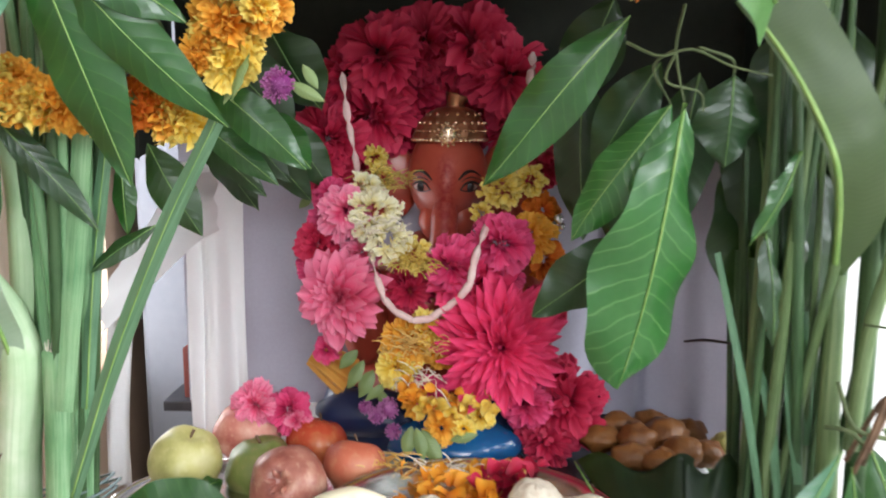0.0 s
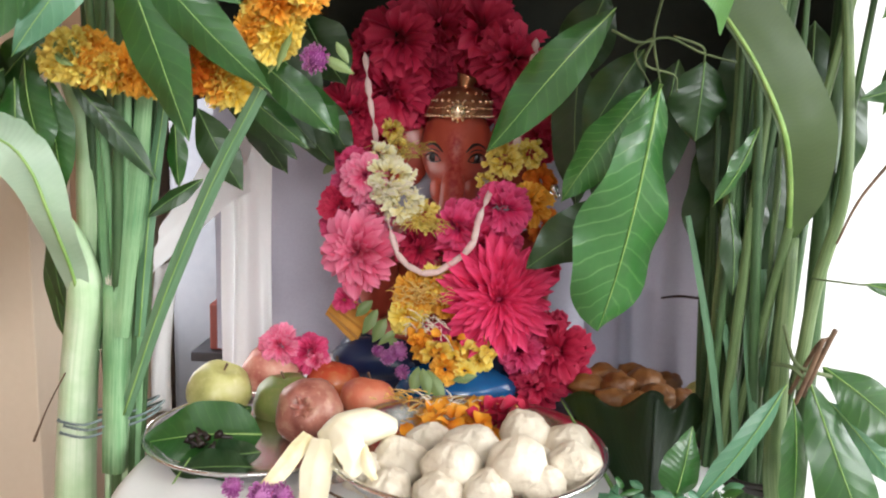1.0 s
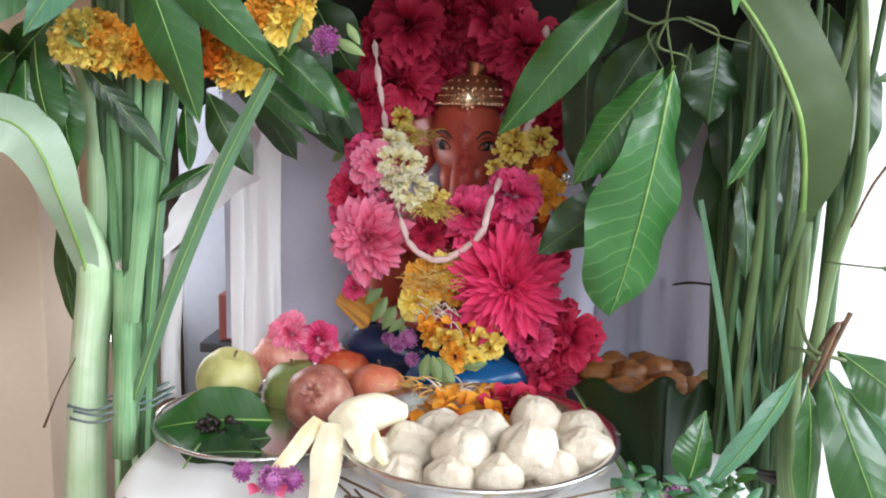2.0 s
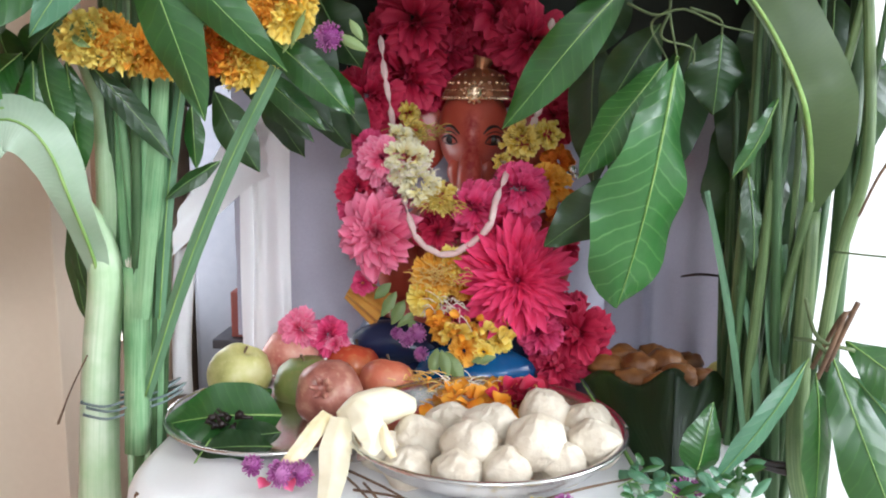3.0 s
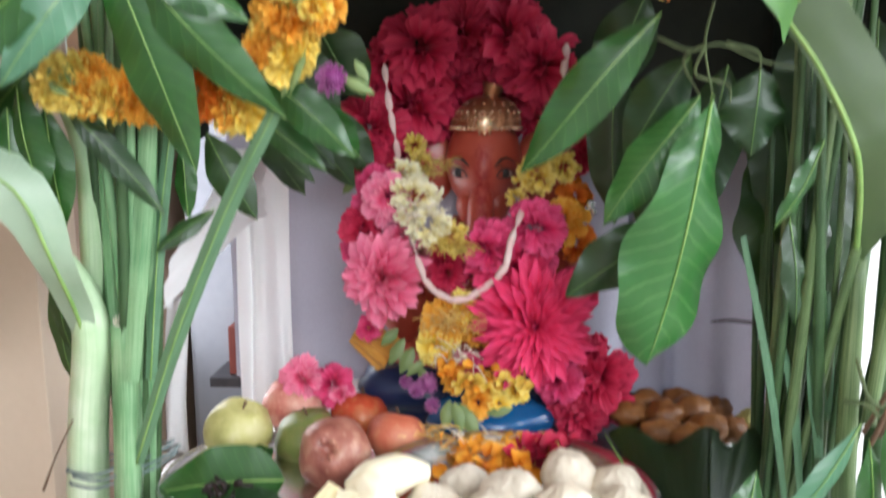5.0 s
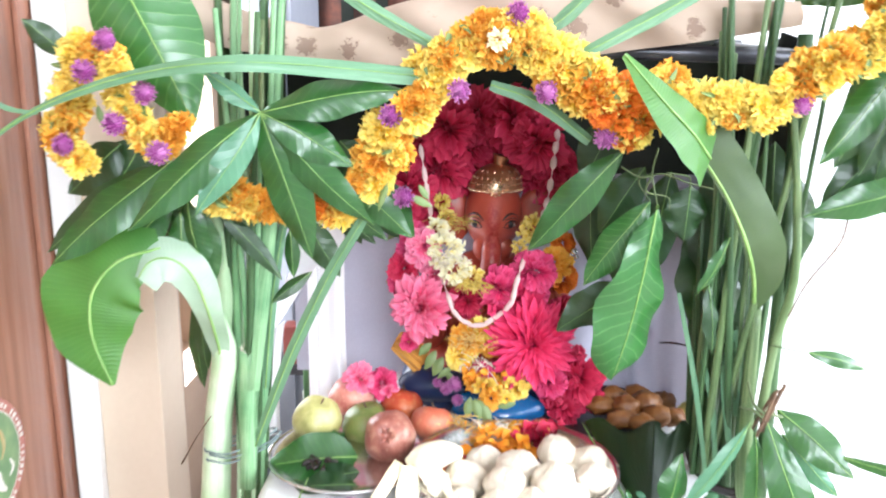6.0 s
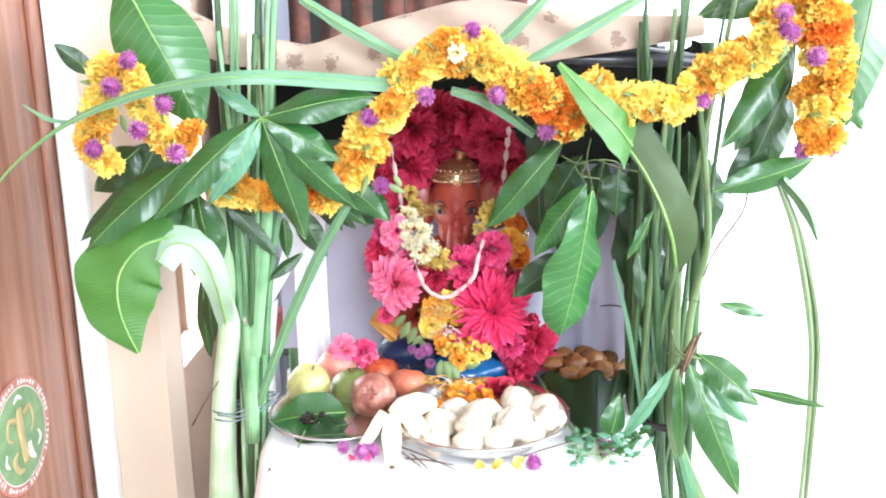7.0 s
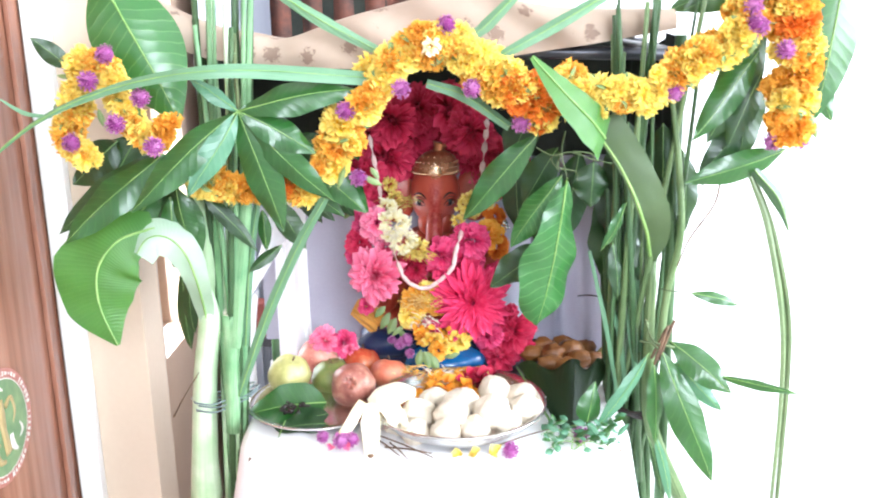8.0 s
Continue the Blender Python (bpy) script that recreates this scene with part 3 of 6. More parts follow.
def printed_canopy_cloth():
    """Lies over the rods; its front edge hangs and sags."""
    low = spline([(-0.441, 0.640, 1.405), (-0.346, 0.650, 1.331), (-0.263, 0.655, 1.312), (-0.104, 0.660, 1.300), (0.025, 0.660, 1.302), (0.155, 0.660, 1.319), (0.254, 0.660, 1.332), (0.356, 0.660, 1.349)], 60)
    high = spline([(-0.416, 0.650, 1.424), (-0.327, 0.665, 1.376), (-0.255, 0.670, 1.351), (-0.200, 0.675, 1.346), (-0.135, 0.675, 1.368), (-0.054, 0.680, 1.390), (0.051, 0.680, 1.408), (0.190, 0.675, 1.384), (0.354, 0.670, 1.378)], 60)
    bm = bmesh.new()

    def fn(u, v):
        k = u * 60
        i = min(int(k), 59)
        a, b = low[i].lerp(low[i + 1], k - i), high[i].lerp(high[i + 1], k - i)
        if v < 0.4:
            return a.lerp(b, v / 0.4) + Vector((0, 0.006 * math.sin(u * 44) - 0.010 * math.sin(math.pi * v / 0.4), 0))
        w = (v - 0.4) / 0.6
        return b + Vector((0, 0.46 * w, (1.352 - b.z) * min(1, 1.5 * w))) + Vector((0, 0.006 * math.sin(u * 44) * (1 - w), 0.006 * math.sin(u * 30 + w * 5) * w))
    surface(bm, fn, 90, 24)
    tagged(part("canopy_cloth", bm, PRINT), "cream printed cotton cloth over the canopy rods", "cloth")


printed_canopy_cloth()


def dark_hanging():
    bm = bmesh.new()
    surface(bm, lambda u, v: Vector((-0.42 + 0.62 * u, 1.585 + 0.012 * math.sin(u * 50), 1.20 + 0.85 * v)), 80, 8)
    mat = plain("dark_brown_print", (0.035, 0.022, 0.018), (0.16, 0.05, 0.03), 26, 0.8, fine=90)
    tagged(part("wall_hanging", bm, mat), "dark brown patterned cloth hanging on the wall", "wall hanging")


dark_hanging()


def drape(name, label, x0, x1, y0, y1, z0, z1, folds, depth, mat, gather=0.0, lean=0.0, nu=90):
    bm = bmesh.new()

    def fn(u, v):
        g = 1 - gather * math.sin(math.pi * v)
        x = (x0 + x1) / 2 + (x1 - x0) * (u - 0.5) * g + lean * v
        w = math.sin(u * folds * 2 * math.pi + 1.3 * noise.noise(Vector((u * 4, v * 2, folds))))
        y = y0 + (y1 - y0) * u + depth * w * (0.5 + 0.5 * math.sin(v * 2 + u * 3))
        return Vector((x, y, z0 + (z1 - z0) * v))
    surface(bm, fn, nu, 20)
    return tagged(part(name, bm, mat), label, "drape")


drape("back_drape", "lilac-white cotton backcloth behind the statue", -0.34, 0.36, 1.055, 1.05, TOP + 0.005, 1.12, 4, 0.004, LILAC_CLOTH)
drape("side_drape", "white cotton side drape in soft upright folds", -0.288, -0.232, 0.915, 0.965, TOP + 0.008, 1.08, 1.6, 0.013, CLOTH, 0.10)
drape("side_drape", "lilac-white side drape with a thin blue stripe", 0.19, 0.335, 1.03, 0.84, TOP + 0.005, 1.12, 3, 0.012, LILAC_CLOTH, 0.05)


def stripe():
    bm = bmesh.new()
    tube(bm, [(0.269, 0.930, 0.893), (0.286, 0.925, 0.836), (0.303, 0.920, 0.778)], [0.003, 0.004, 0.004], 6, 10)
    tagged(part("ribbon", bm, plain("blue_thread", (0.10, 0.11, 0.24), (0.16, 0.17, 0.30), 20, 0.8)), "thin blue ribbon hanging down the side drape", "ribbon")


stripe()


def swag():
    """The white cloth tied across to the post."""
    a, b = spline([(-0.299, 0.720, 0.934), (-0.283, 0.780, 0.959), (-0.265, 0.880, 0.992), (-0.251, 0.930, 1.002)], 20), spline([(-0.280, 0.720, 0.999), (-0.278, 0.780, 1.024), (-0.276, 0.870, 1.063), (-0.253, 0.940, 1.070)], 20)
    bm = bmesh.new()

    def fn(u, v):
        k = u * 20
        i = min(int(k), 19)
        p = a[i].lerp(a[i + 1], k - i).lerp(b[i].lerp(b[i + 1], k - i), v)
        return p + Vector((0, -0.012 * math.sin(math.pi * v) + 0.006 * math.sin(v * 14 + u * 3), 0))
    surface(bm, fn, 30, 20)
    tagged(part("cloth_swag", bm, TABLE_CLOTH), "white cotton swag tied to the altar post", "cloth")


swag()


def hanging_cloth():
    """The loose end of the swag, hanging down behind the reeds."""
    bm = bmesh.new()
    a, b = spline([(-0.311, 0.760, 0.933), (-0.320, 0.765, 0.881), (-0.324, 0.770, 0.822), (-0.323, 0.770, 0.763)], 20), spline([(-0.288, 0.765, 0.942), (-0.297, 0.770, 0.881), (-0.302, 0.775, 0.821), (-0.301, 0.775, 0.761)], 20)
    surface(bm, lambda u, v: a[int(round(u * 20))].lerp(b[int(round(u * 20))], v) + Vector((0, 0.004 * math.sin(v * 7 + u * 4), 0)), 20, 8)
    bmesh.ops.solidify(bm, geom=bm.faces[:], thickness=0.001)
    tagged(part("cloth_end", bm, CLOTH), "loose end of white cotton hanging by the post", "cloth")


hanging_cloth()


# ---------- leaves, stalks and stems ----------
def leaf(parent, base, tip, wide, mat=None, face=(0, -1, 0.25), sag=0.1, fold=0.26, wave=0.06, skew=0.95, rib=True, rib_mat=None, n=18, name="leaf", twist=0.0, blunt=0.9):
    """One blade from its base to its tip, with a raised midrib under it as a sub-part."""
    base, tip, face = Vector(base), Vector(tip), Vector(face).normalized()
    width = wide * 0.86
    d = tip - base
    L = d.length
    side0 = d.cross(face).normalized()
    nor0 = side0.cross(d).normalized()
    ph = random.uniform(0, 6)

    def centre(s):
        return base + d * s + nor0 * (sag * L * math.sin(math.pi * s)) + side0 * (0.03 * L * math.sin(2.2 * s + ph) * s * (1 - s) * 2)

    def half(s):
        return 0.5 * width * max(0.012, math.sin(math.pi * min(0.999, max(0.001, s)) ** skew) ** blunt)

    def fn(u, v):
        w = (v - 0.5) * 2
        h = half(u)
        a = twist * u
        side = side0 * math.cos(a) + nor0 * math.sin(a)
        nor = nor0 * math.cos(a) - side0 * math.sin(a)
        return centre(u) + side * (w * h) - nor * (fold * h * abs(w) ** 1.5) + nor * (wave * width * math.sin(u * 17 + ph + w) * abs(w) ** 2)
    bm = bmesh.new()
    surface(bm, fn, n, 8)
    ob = part(name, bm, mat or MANGO, parent)
    if rib:
        bm = bmesh.new()
        tube(bm, [centre(k / 6) + nor0 * 0.0006 for k in range(7)], [max(0.0007, width * 0.017), max(0.0004, width * 0.010), 0.0003], 5, 12)
        part("midrib", bm, rib_mat or (RIB if mat in (None, MANGO, MANGO_FRESH, BANANA, MANGO_PALE, BANANA_GREY) else RIB_DARK), ob)
    return ob


def stalk(parent, pts, radii, mat, seg=8, n=18, ridge=0.06, name="stalk"):
    bm = bmesh.new()
    tube(bm, pts, radii, seg, n, ridge)
    return part(name, bm, mat, parent)


def ribbon(parent, pts, widths, face, mat, fold=0.2, name="blade", n=36, rib=0.0, rib_side=0.0, rib_mat=None):
    """A long strap leaf along a bent line."""
    line = spline(pts, n)
    f = Vector(face).normalized()
    bm = bmesh.new()
    sides = []
    for k in range(n + 1):
        d = (line[min(k + 1, n)] - line[max(k - 1, 0)]).normalized()
        s = d.cross(f).normalized()
        if sides and s.dot(sides[-1]) < 0:
            s = -s
        sides.append(s)

    def at(u, w):
        k = min(int(round(u * n)), n)
        h = lerp_list(widths, u) / 2
        nrm = f
        return line[k] + sides[k] * (w * h) - nrm * (fold * h * abs(w)) + nrm * (0.05 * h * math.sin(u * 23 + w * 2) * abs(w))
    surface(bm, lambda u, v: at(u, v * 2 - 1), n, 8)
    ob = part(name, bm, mat, parent)
    if rib:
        bm = bmesh.new()
        tube(bm, [at(k / 8, rib_side) + f * 0.001 for k in range(9)], [rib, rib * 0.7, rib * 0.4], 6, 20)
        part("midrib", bm, rib_mat or RIB, ob)
    return ob


# banana plant tied to the first post
left_banana = thing("banana_plant", "pale green banana stem with a folded leaf on the post", "plant", (-0.37, 0.70, 0.45))
stalk(left_banana, [(-0.383, 0.700, 0.608), (-0.377, 0.690, 0.689), (-0.362, 0.680, 0.828), (-0.344, 0.665, 0.919), (-0.343, 0.652, 0.963), (-0.348, 0.638, 0.994), (-0.361, 0.627, 1.024), (-0.373, 0.620, 1.045)], [0.026, 0.021, 0.0185, 0.0175, 0.014, 0.010, 0.005, 0.0012], STEM, 16, 40, 0.03, "stem")
stalk(left_banana, [(-0.353, 0.685, 0.874), (-0.341, 0.675, 1.007), (-0.344, 0.675, 1.091), (-0.366, 0.675, 1.153)], [0.012, 0.012, 0.010, 0.006], STEM, 12, 18, 0.03, "stem")
ribbon(left_banana, [(-0.3445, 0.652, 0.925), (-0.342, 0.632, 0.960), (-0.339, 0.596, 1.008), (-0.346, 0.585, 1.046), (-0.3655, 0.580, 1.074), (-0.393, 0.575, 1.078), (-0.410, 0.568, 1.056)], [0.020, 0.030, 0.034, 0.044, 0.052, 0.056, 0.05], (0.1, -1, 0.5), BANANA_PALE, 0.25, "leaf", 40, 0.002)
ribbon(left_banana, [(-0.388, 0.587, 1.088), (-0.433, 0.570, 1.076), (-0.461, 0.555, 1.039), (-0.462, 0.550, 0.985), (-0.443, 0.550, 0.929)], [0.05, 0.085, 0.125, 0.09, 0.006], (0.1, -1, 0.3), BANANA, 0.10, "leaf", 40, 0.0022)
leaf(left_banana, (-0.368, 0.660, 1.007), (-0.375, 0.690, 0.896), 0.028, MANGO_DARK)
leaf(left_banana, (-0.390, 0.700, 1.002), (-0.389, 0.710, 0.861), 0.03, MANGO_DARK)
leaf(left_banana, (-0.439, 0.610, 1.438), (-0.342, 0.595, 1.233), 0.135, MANGO_FRESH, (0.15, -1, 0.15), 0.05, 0.28, 0.02, 0.9)
leaf(left_banana, (-0.423, 0.600, 1.373), (-0.354, 0.680, 1.275), 0.03, MANGO_DARK)

tie = thing("tie_wire", "thin dark wire wound round the banana stem", "wire", (-0.36, 0.69, 0.77))
for dz, dx in ((0.0, 0.0), (0.008, 0.004), (0.013, -0.002)):
    bm = bmesh.new()
    pts = [(-0.374, 0.660, 0.778), (-0.346, 0.655, 0.777), (-0.322, 0.660, 0.784), (-0.302, 0.690, 0.784), (-0.289, 0.710, 0.791), (-0.314, 0.730, 0.777), (-0.358, 0.730, 0.766), (-0.392, 0.710, 0.767), (-0.374, 0.660, 0.778)]
    tube(bm, [Vector(p) + Vector((dx, 0, dz)) for p in pts], [0.0014, 0.0014], 6, 40)
    part("loop", bm, WIRE, tie)
bm = bmesh.new()
tube(bm, [(-0.366, 0.660, 0.842), (-0.397, 0.680, 0.797), (-0.425, 0.700, 0.751)], [0.0008, 0.0008, 0.0015], 5, 12)
tagged(part("dry_twig", bm, BROWN_TWIG), "thin dry brown twig sticking out beside the stem", "twig")


def bundle(name, label, foot, head, count, spread, r, mats, seed, lean=0.03):
    """Upright reeds bound together; each is a stalk of its own."""
    rnd = random.Random(seed)
    b = thing(name, label, "reeds", foot)
    foot, head = Vector(foot), Vector(head)
    for k in range(count):
        o = Vector((rnd.uniform(-1, 1) * spread, rnd.uniform(-0.6, 0.6) * spread * 0.7, 0))
        top = head + Vector((rnd.uniform(-1, 1) * (spread + lean), rnd.uniform(-1, 1) * 0.02, rnd.uniform(-0.12, 0.08)))
        mid = (foot + o).lerp(top, 0.5) + Vector((rnd.uniform(-1, 1) * 0.008, 0, 0))
        rr = r * rnd.uniform(0.6, 1.3)
        stalk(b, [foot + o, mid, top], [rr, rr * 0.9, rr * 0.6], mats[k % len(mats)], 7, 12, 0.12)
    return b


# The darker stalks in the mix stand for shaded gaps between reeds.
left_reeds = bundle("reed_bundle", "bundle of green sugarcane reeds tied upright to the post", (-0.334, 0.705, 0.60), (-0.275, 0.625, 1.44), 15, 0.015, 0.0055, [REED, STEM, REED_SHADED, REED, REED_SHADED], 3, 0.035)
bm = bmesh.new()
tube(bm, [(-0.321, 0.665, 0.739), (-0.315, 0.665, 0.857), (-0.312, 0.665, 0.934)], [0.012, 0.012, 0.012], 10, 8, 0.12, 6)
part("cut_stalk", bm, REED, left_reeds, "thick stalk cut off square")
bm = bmesh.new()
for k in range(14):
    a = k * 0.45
    p = Vector((-0.312, 0.665, 0.932)) + Vector((0.009 * math.cos(a), 0.009 * math.sin(a), 0))
    tube(bm, [p, p + Vector((random.uniform(-.002, .002), 0, random.uniform(0.004, 0.012)))], [0.0011, 0.0004], 4, 2)
part("frayed_fibres", bm, PALE_THREAD, left_reeds)
ribbon(left_reeds, [(-0.307, 0.660, 0.801), (-0.253, 0.640, 0.932), (-0.197, 0.620, 1.045), (-0.148, 0.600, 1.126)], [0.012, 0.016, 0.016, 0.012], (0, -1, 0.1), REEDLEAF, 0.15, "leaf_blade", 24, 0.001)
ribbon(left_reeds, [(-0.293, 0.670, 0.880), (-0.278, 0.670, 1.009), (-0.255, 0.660, 1.121)], [0.010, 0.013, 0.010], (0.2, -1, 0), REEDLEAF, 0.2, "leaf_blade", 18, 0.001)
ribbon(left_reeds, [(-0.303, 0.650, 0.884), (-0.286, 0.650, 1.010), (-0.266, 0.640, 1.129)], [0.014, 0.018, 0.014], (0.1, -1, 0), REED, 0.25, "leaf_blade", 18)
long_blade = thing("reed_leaf", "long narrow reed leaf lying across the garlands", "leaf", (-0.264, 0.500, 1.305))
ribbon(long_blade, [(-0.585, 0.500, 1.172), (-0.545, 0.500, 1.210), (-0.473, 0.500, 1.257), (-0.368, 0.500, 1.292), (-0.264, 0.500, 1.305), (-0.171, 0.530, 1.300), (-0.064, 0.570, 1.289)], [0.002, 0.004, 0.008, 0.014, 0.019, 0.022, 0.02], (0, -1, 0.5), REEDLEAF, 0.2, "blade", 40, 0.001)
ribbon(long_blade, [(-0.536, 0.500, 1.275), (-0.507, 0.500, 1.257), (-0.474, 0.500, 1.252)], [0.002, 0.006, 0.004], (0, -1, 0.5), REEDLEAF, 0.2, "blade", 12)
for pts in ([(-0.200, 0.600, 1.404), (-0.138, 0.600, 1.364), (-0.063, 0.610, 1.323)], [(0.261, 0.580, 1.405), (0.172, 0.580, 1.355), (0.096, 0.580, 1.315)], [(0.131, 0.620, 1.405), (0.085, 0.620, 1.360), (0.062, 0.620, 1.342)], [(-0.002, 0.600, 1.281), (0.052, 0.600, 1.262), (0.113, 0.610, 1.218)]):
    t = thing("reed_leaf", "narrow green reed leaf slanting across the canopy", "leaf", pts[1])
    ribbon(t, pts, [0.012, 0.018, 0.012], (0, -1, 0.2), REEDLEAF, 0.3, "blade", 16, 0.001)

# mango sprig in front of the first post
sprig = thing("mango_sprig", "glossy green mango leaf sprig radiating from one stem", "leaves", (-0.249, 0.540, 1.254))
HUB = (-0.249, 0.540, 1.252)
for tip, w, mat, f, sg in (((-0.387, 0.500, 1.128), 0.055, MANGO, (0.1, -1, 0.45), 0.05), ((-0.317, 0.510, 1.144), 0.042, MANGO_PALE, (0.6, -1, 0.3), 0.06),
                           ((-0.207, 0.585, 1.080), 0.058, MANGO, (0, -1, 0.15), 0.05), ((-0.133, 0.580, 1.122), 0.048, MANGO, (-0.2, -1, 0.2), 0.05),
                           ((-0.153, 0.560, 1.192), 0.050, MANGO, (0, -1, 0.5), 0.05), ((-0.092, 0.560, 1.276), 0.055, MANGO, (0, -1, 0.5), 0.07),
                           ((-0.310, 0.540, 1.295), 0.026, MANGO_PALE, (0.3, -1, 0.6), 0.05), ((-0.169, 0.600, 1.160), 0.045, MANGO_DARK, (0, -1, 0.3), 0.04)):
    leaf(sprig, HUB, tip, w, mat, f, sg)
stalk(sprig, [(-0.250, 0.550, 1.251), (-0.262, 0.600, 1.299), (-0.269, 0.640, 1.359)], [0.003, 0.003, 0.004], TWIG, 6, 8, 0, "stem")

low_sprig = thing("mango_sprig", "drooping dark green mango leaves below the garland", "leaves", (-0.363, 0.580, 1.180))
# Dark leaves at the back carry the shade behind the sprig in their colour.
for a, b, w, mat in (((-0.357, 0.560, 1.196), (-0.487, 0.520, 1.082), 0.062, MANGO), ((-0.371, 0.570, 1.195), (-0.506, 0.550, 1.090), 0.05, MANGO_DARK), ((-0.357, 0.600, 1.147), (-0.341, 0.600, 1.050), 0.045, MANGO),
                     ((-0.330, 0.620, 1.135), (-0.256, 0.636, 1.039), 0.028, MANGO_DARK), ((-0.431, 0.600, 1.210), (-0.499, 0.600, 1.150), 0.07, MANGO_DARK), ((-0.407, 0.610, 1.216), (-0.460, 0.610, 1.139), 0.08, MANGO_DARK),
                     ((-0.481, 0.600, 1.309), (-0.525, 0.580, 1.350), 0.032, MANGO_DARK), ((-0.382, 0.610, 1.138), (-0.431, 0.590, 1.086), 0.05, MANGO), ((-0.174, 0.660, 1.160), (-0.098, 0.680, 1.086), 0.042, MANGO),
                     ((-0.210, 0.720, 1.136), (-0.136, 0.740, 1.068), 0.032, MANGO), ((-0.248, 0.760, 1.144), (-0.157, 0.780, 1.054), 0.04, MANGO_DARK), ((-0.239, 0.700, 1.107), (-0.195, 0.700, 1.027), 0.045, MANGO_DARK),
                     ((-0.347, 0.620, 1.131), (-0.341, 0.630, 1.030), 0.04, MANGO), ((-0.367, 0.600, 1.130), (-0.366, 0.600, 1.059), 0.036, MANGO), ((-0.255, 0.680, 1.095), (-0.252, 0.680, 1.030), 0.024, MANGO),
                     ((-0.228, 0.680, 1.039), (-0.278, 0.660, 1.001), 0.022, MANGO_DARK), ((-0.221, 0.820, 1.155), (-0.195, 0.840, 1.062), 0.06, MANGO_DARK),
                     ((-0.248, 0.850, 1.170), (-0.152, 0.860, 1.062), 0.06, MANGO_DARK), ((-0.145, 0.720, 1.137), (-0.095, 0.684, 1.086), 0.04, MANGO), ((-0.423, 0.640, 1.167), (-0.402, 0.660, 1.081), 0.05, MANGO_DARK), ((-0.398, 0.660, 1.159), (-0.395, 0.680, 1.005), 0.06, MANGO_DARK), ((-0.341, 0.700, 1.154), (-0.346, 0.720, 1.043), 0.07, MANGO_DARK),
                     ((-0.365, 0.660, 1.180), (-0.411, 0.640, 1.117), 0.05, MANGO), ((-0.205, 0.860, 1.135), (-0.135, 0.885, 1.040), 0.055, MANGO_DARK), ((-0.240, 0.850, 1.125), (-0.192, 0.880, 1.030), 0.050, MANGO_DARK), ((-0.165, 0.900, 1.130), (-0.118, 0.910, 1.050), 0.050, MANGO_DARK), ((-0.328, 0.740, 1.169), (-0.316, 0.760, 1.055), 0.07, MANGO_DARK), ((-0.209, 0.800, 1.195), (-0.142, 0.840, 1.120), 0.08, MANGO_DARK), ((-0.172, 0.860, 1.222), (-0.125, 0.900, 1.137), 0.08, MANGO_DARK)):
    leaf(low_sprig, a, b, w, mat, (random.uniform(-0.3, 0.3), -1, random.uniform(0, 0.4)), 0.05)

# the other post: stalks, banana leaf and mango branch
right_banana = thing("banana_plant", "green banana stalks with a long folded leaf", "plant", (0.36, 0.66, 0.40))
stalk(right_banana, [(0.406, 0.680, 0.590), (0.347, 0.670, 0.733), (0.340, 0.675, 0.856), (0.342, 0.684, 1.000)], [0.012, 0.011, 0.009, 0.007], REED_OLIVE, 10, 20, 0.04, "stem")
stalk(right_banana, [(0.352, 0.660, 0.858), (0.360, 0.660, 0.956), (0.375, 0.655, 1.046), (0.367, 0.650, 1.146), (0.350, 0.640, 1.246)], [0.0062, 0.006, 0.0055, 0.005, 0.004], REED_OLIVE, 10, 24, 0.04, "stem")
ribbon(right_banana, [(0.342, 0.684, 0.998), (0.336, 0.640, 1.046), (0.316, 0.592, 1.098), (0.298, 0.596, 1.142), (0.274, 0.605, 1.186), (0.246, 0.615, 1.225)], [0.006, 0.034, 0.046, 0.044, 0.044, 0.046], (-0.25, -1, 0), BANANA_GREY, 0.05, "leaf", 36, 0.003, -0.8, RIB)
ribbon(right_banana, [(0.240, 0.570, 1.204), (0.213, 0.540, 1.233), (0.177, 0.528, 1.268), (0.134, 0.528, 1.315)], [0.066, 0.060, 0.042, 0.008], (0.25, -1, 0.5), BANANA, 0.14, "leaf", 28, 0.0016)
leaf(right_banana, (0.579, 0.630, 1.431), (0.555, 0.640, 1.215), 0.10, MANGO, (0.2, -1, 0.1), 0.03, 0.1, 0.01)
right_reeds = bundle("reed_bundle", "bundle of green sugarcane reeds beside the altar post", (0.315, 0.74, 0.60), (0.325, 0.635, 1.42), 17, 0.034, 0.0052, [REED_OLIVE, REED_SHADED, REED_SHADED], 8, 0.03)
# Added backing: these dark reeds fill the shaded gap behind the bundle.
bundle("reed_bundle", "added near-black reeds filling the shade behind the post", (0.34, 0.775, 0.40), (0.335, 0.765, 1.06), 26, 0.048, 0.0062, [REED_SHADED], 12, 0.01)
band = thing("tie_wire", "black cord tied round the reeds by the table", "wire", (0.35, 0.70, 0.74))
for k, dz in enumerate((0.0, 0.006, 0.012)):
    bm = bmesh.new()
    tube(bm, [(0.334 + 0.046 * math.cos(a), 0.735 + 0.062 * math.sin(a), 0.742 + dz + 0.004 * math.sin(a * 2 + k)) for a in [2 * math.pi * i / 16 for i in range(17)]], [0.003, 0.003], 6, 48)
    part("loop", bm, INK, band)
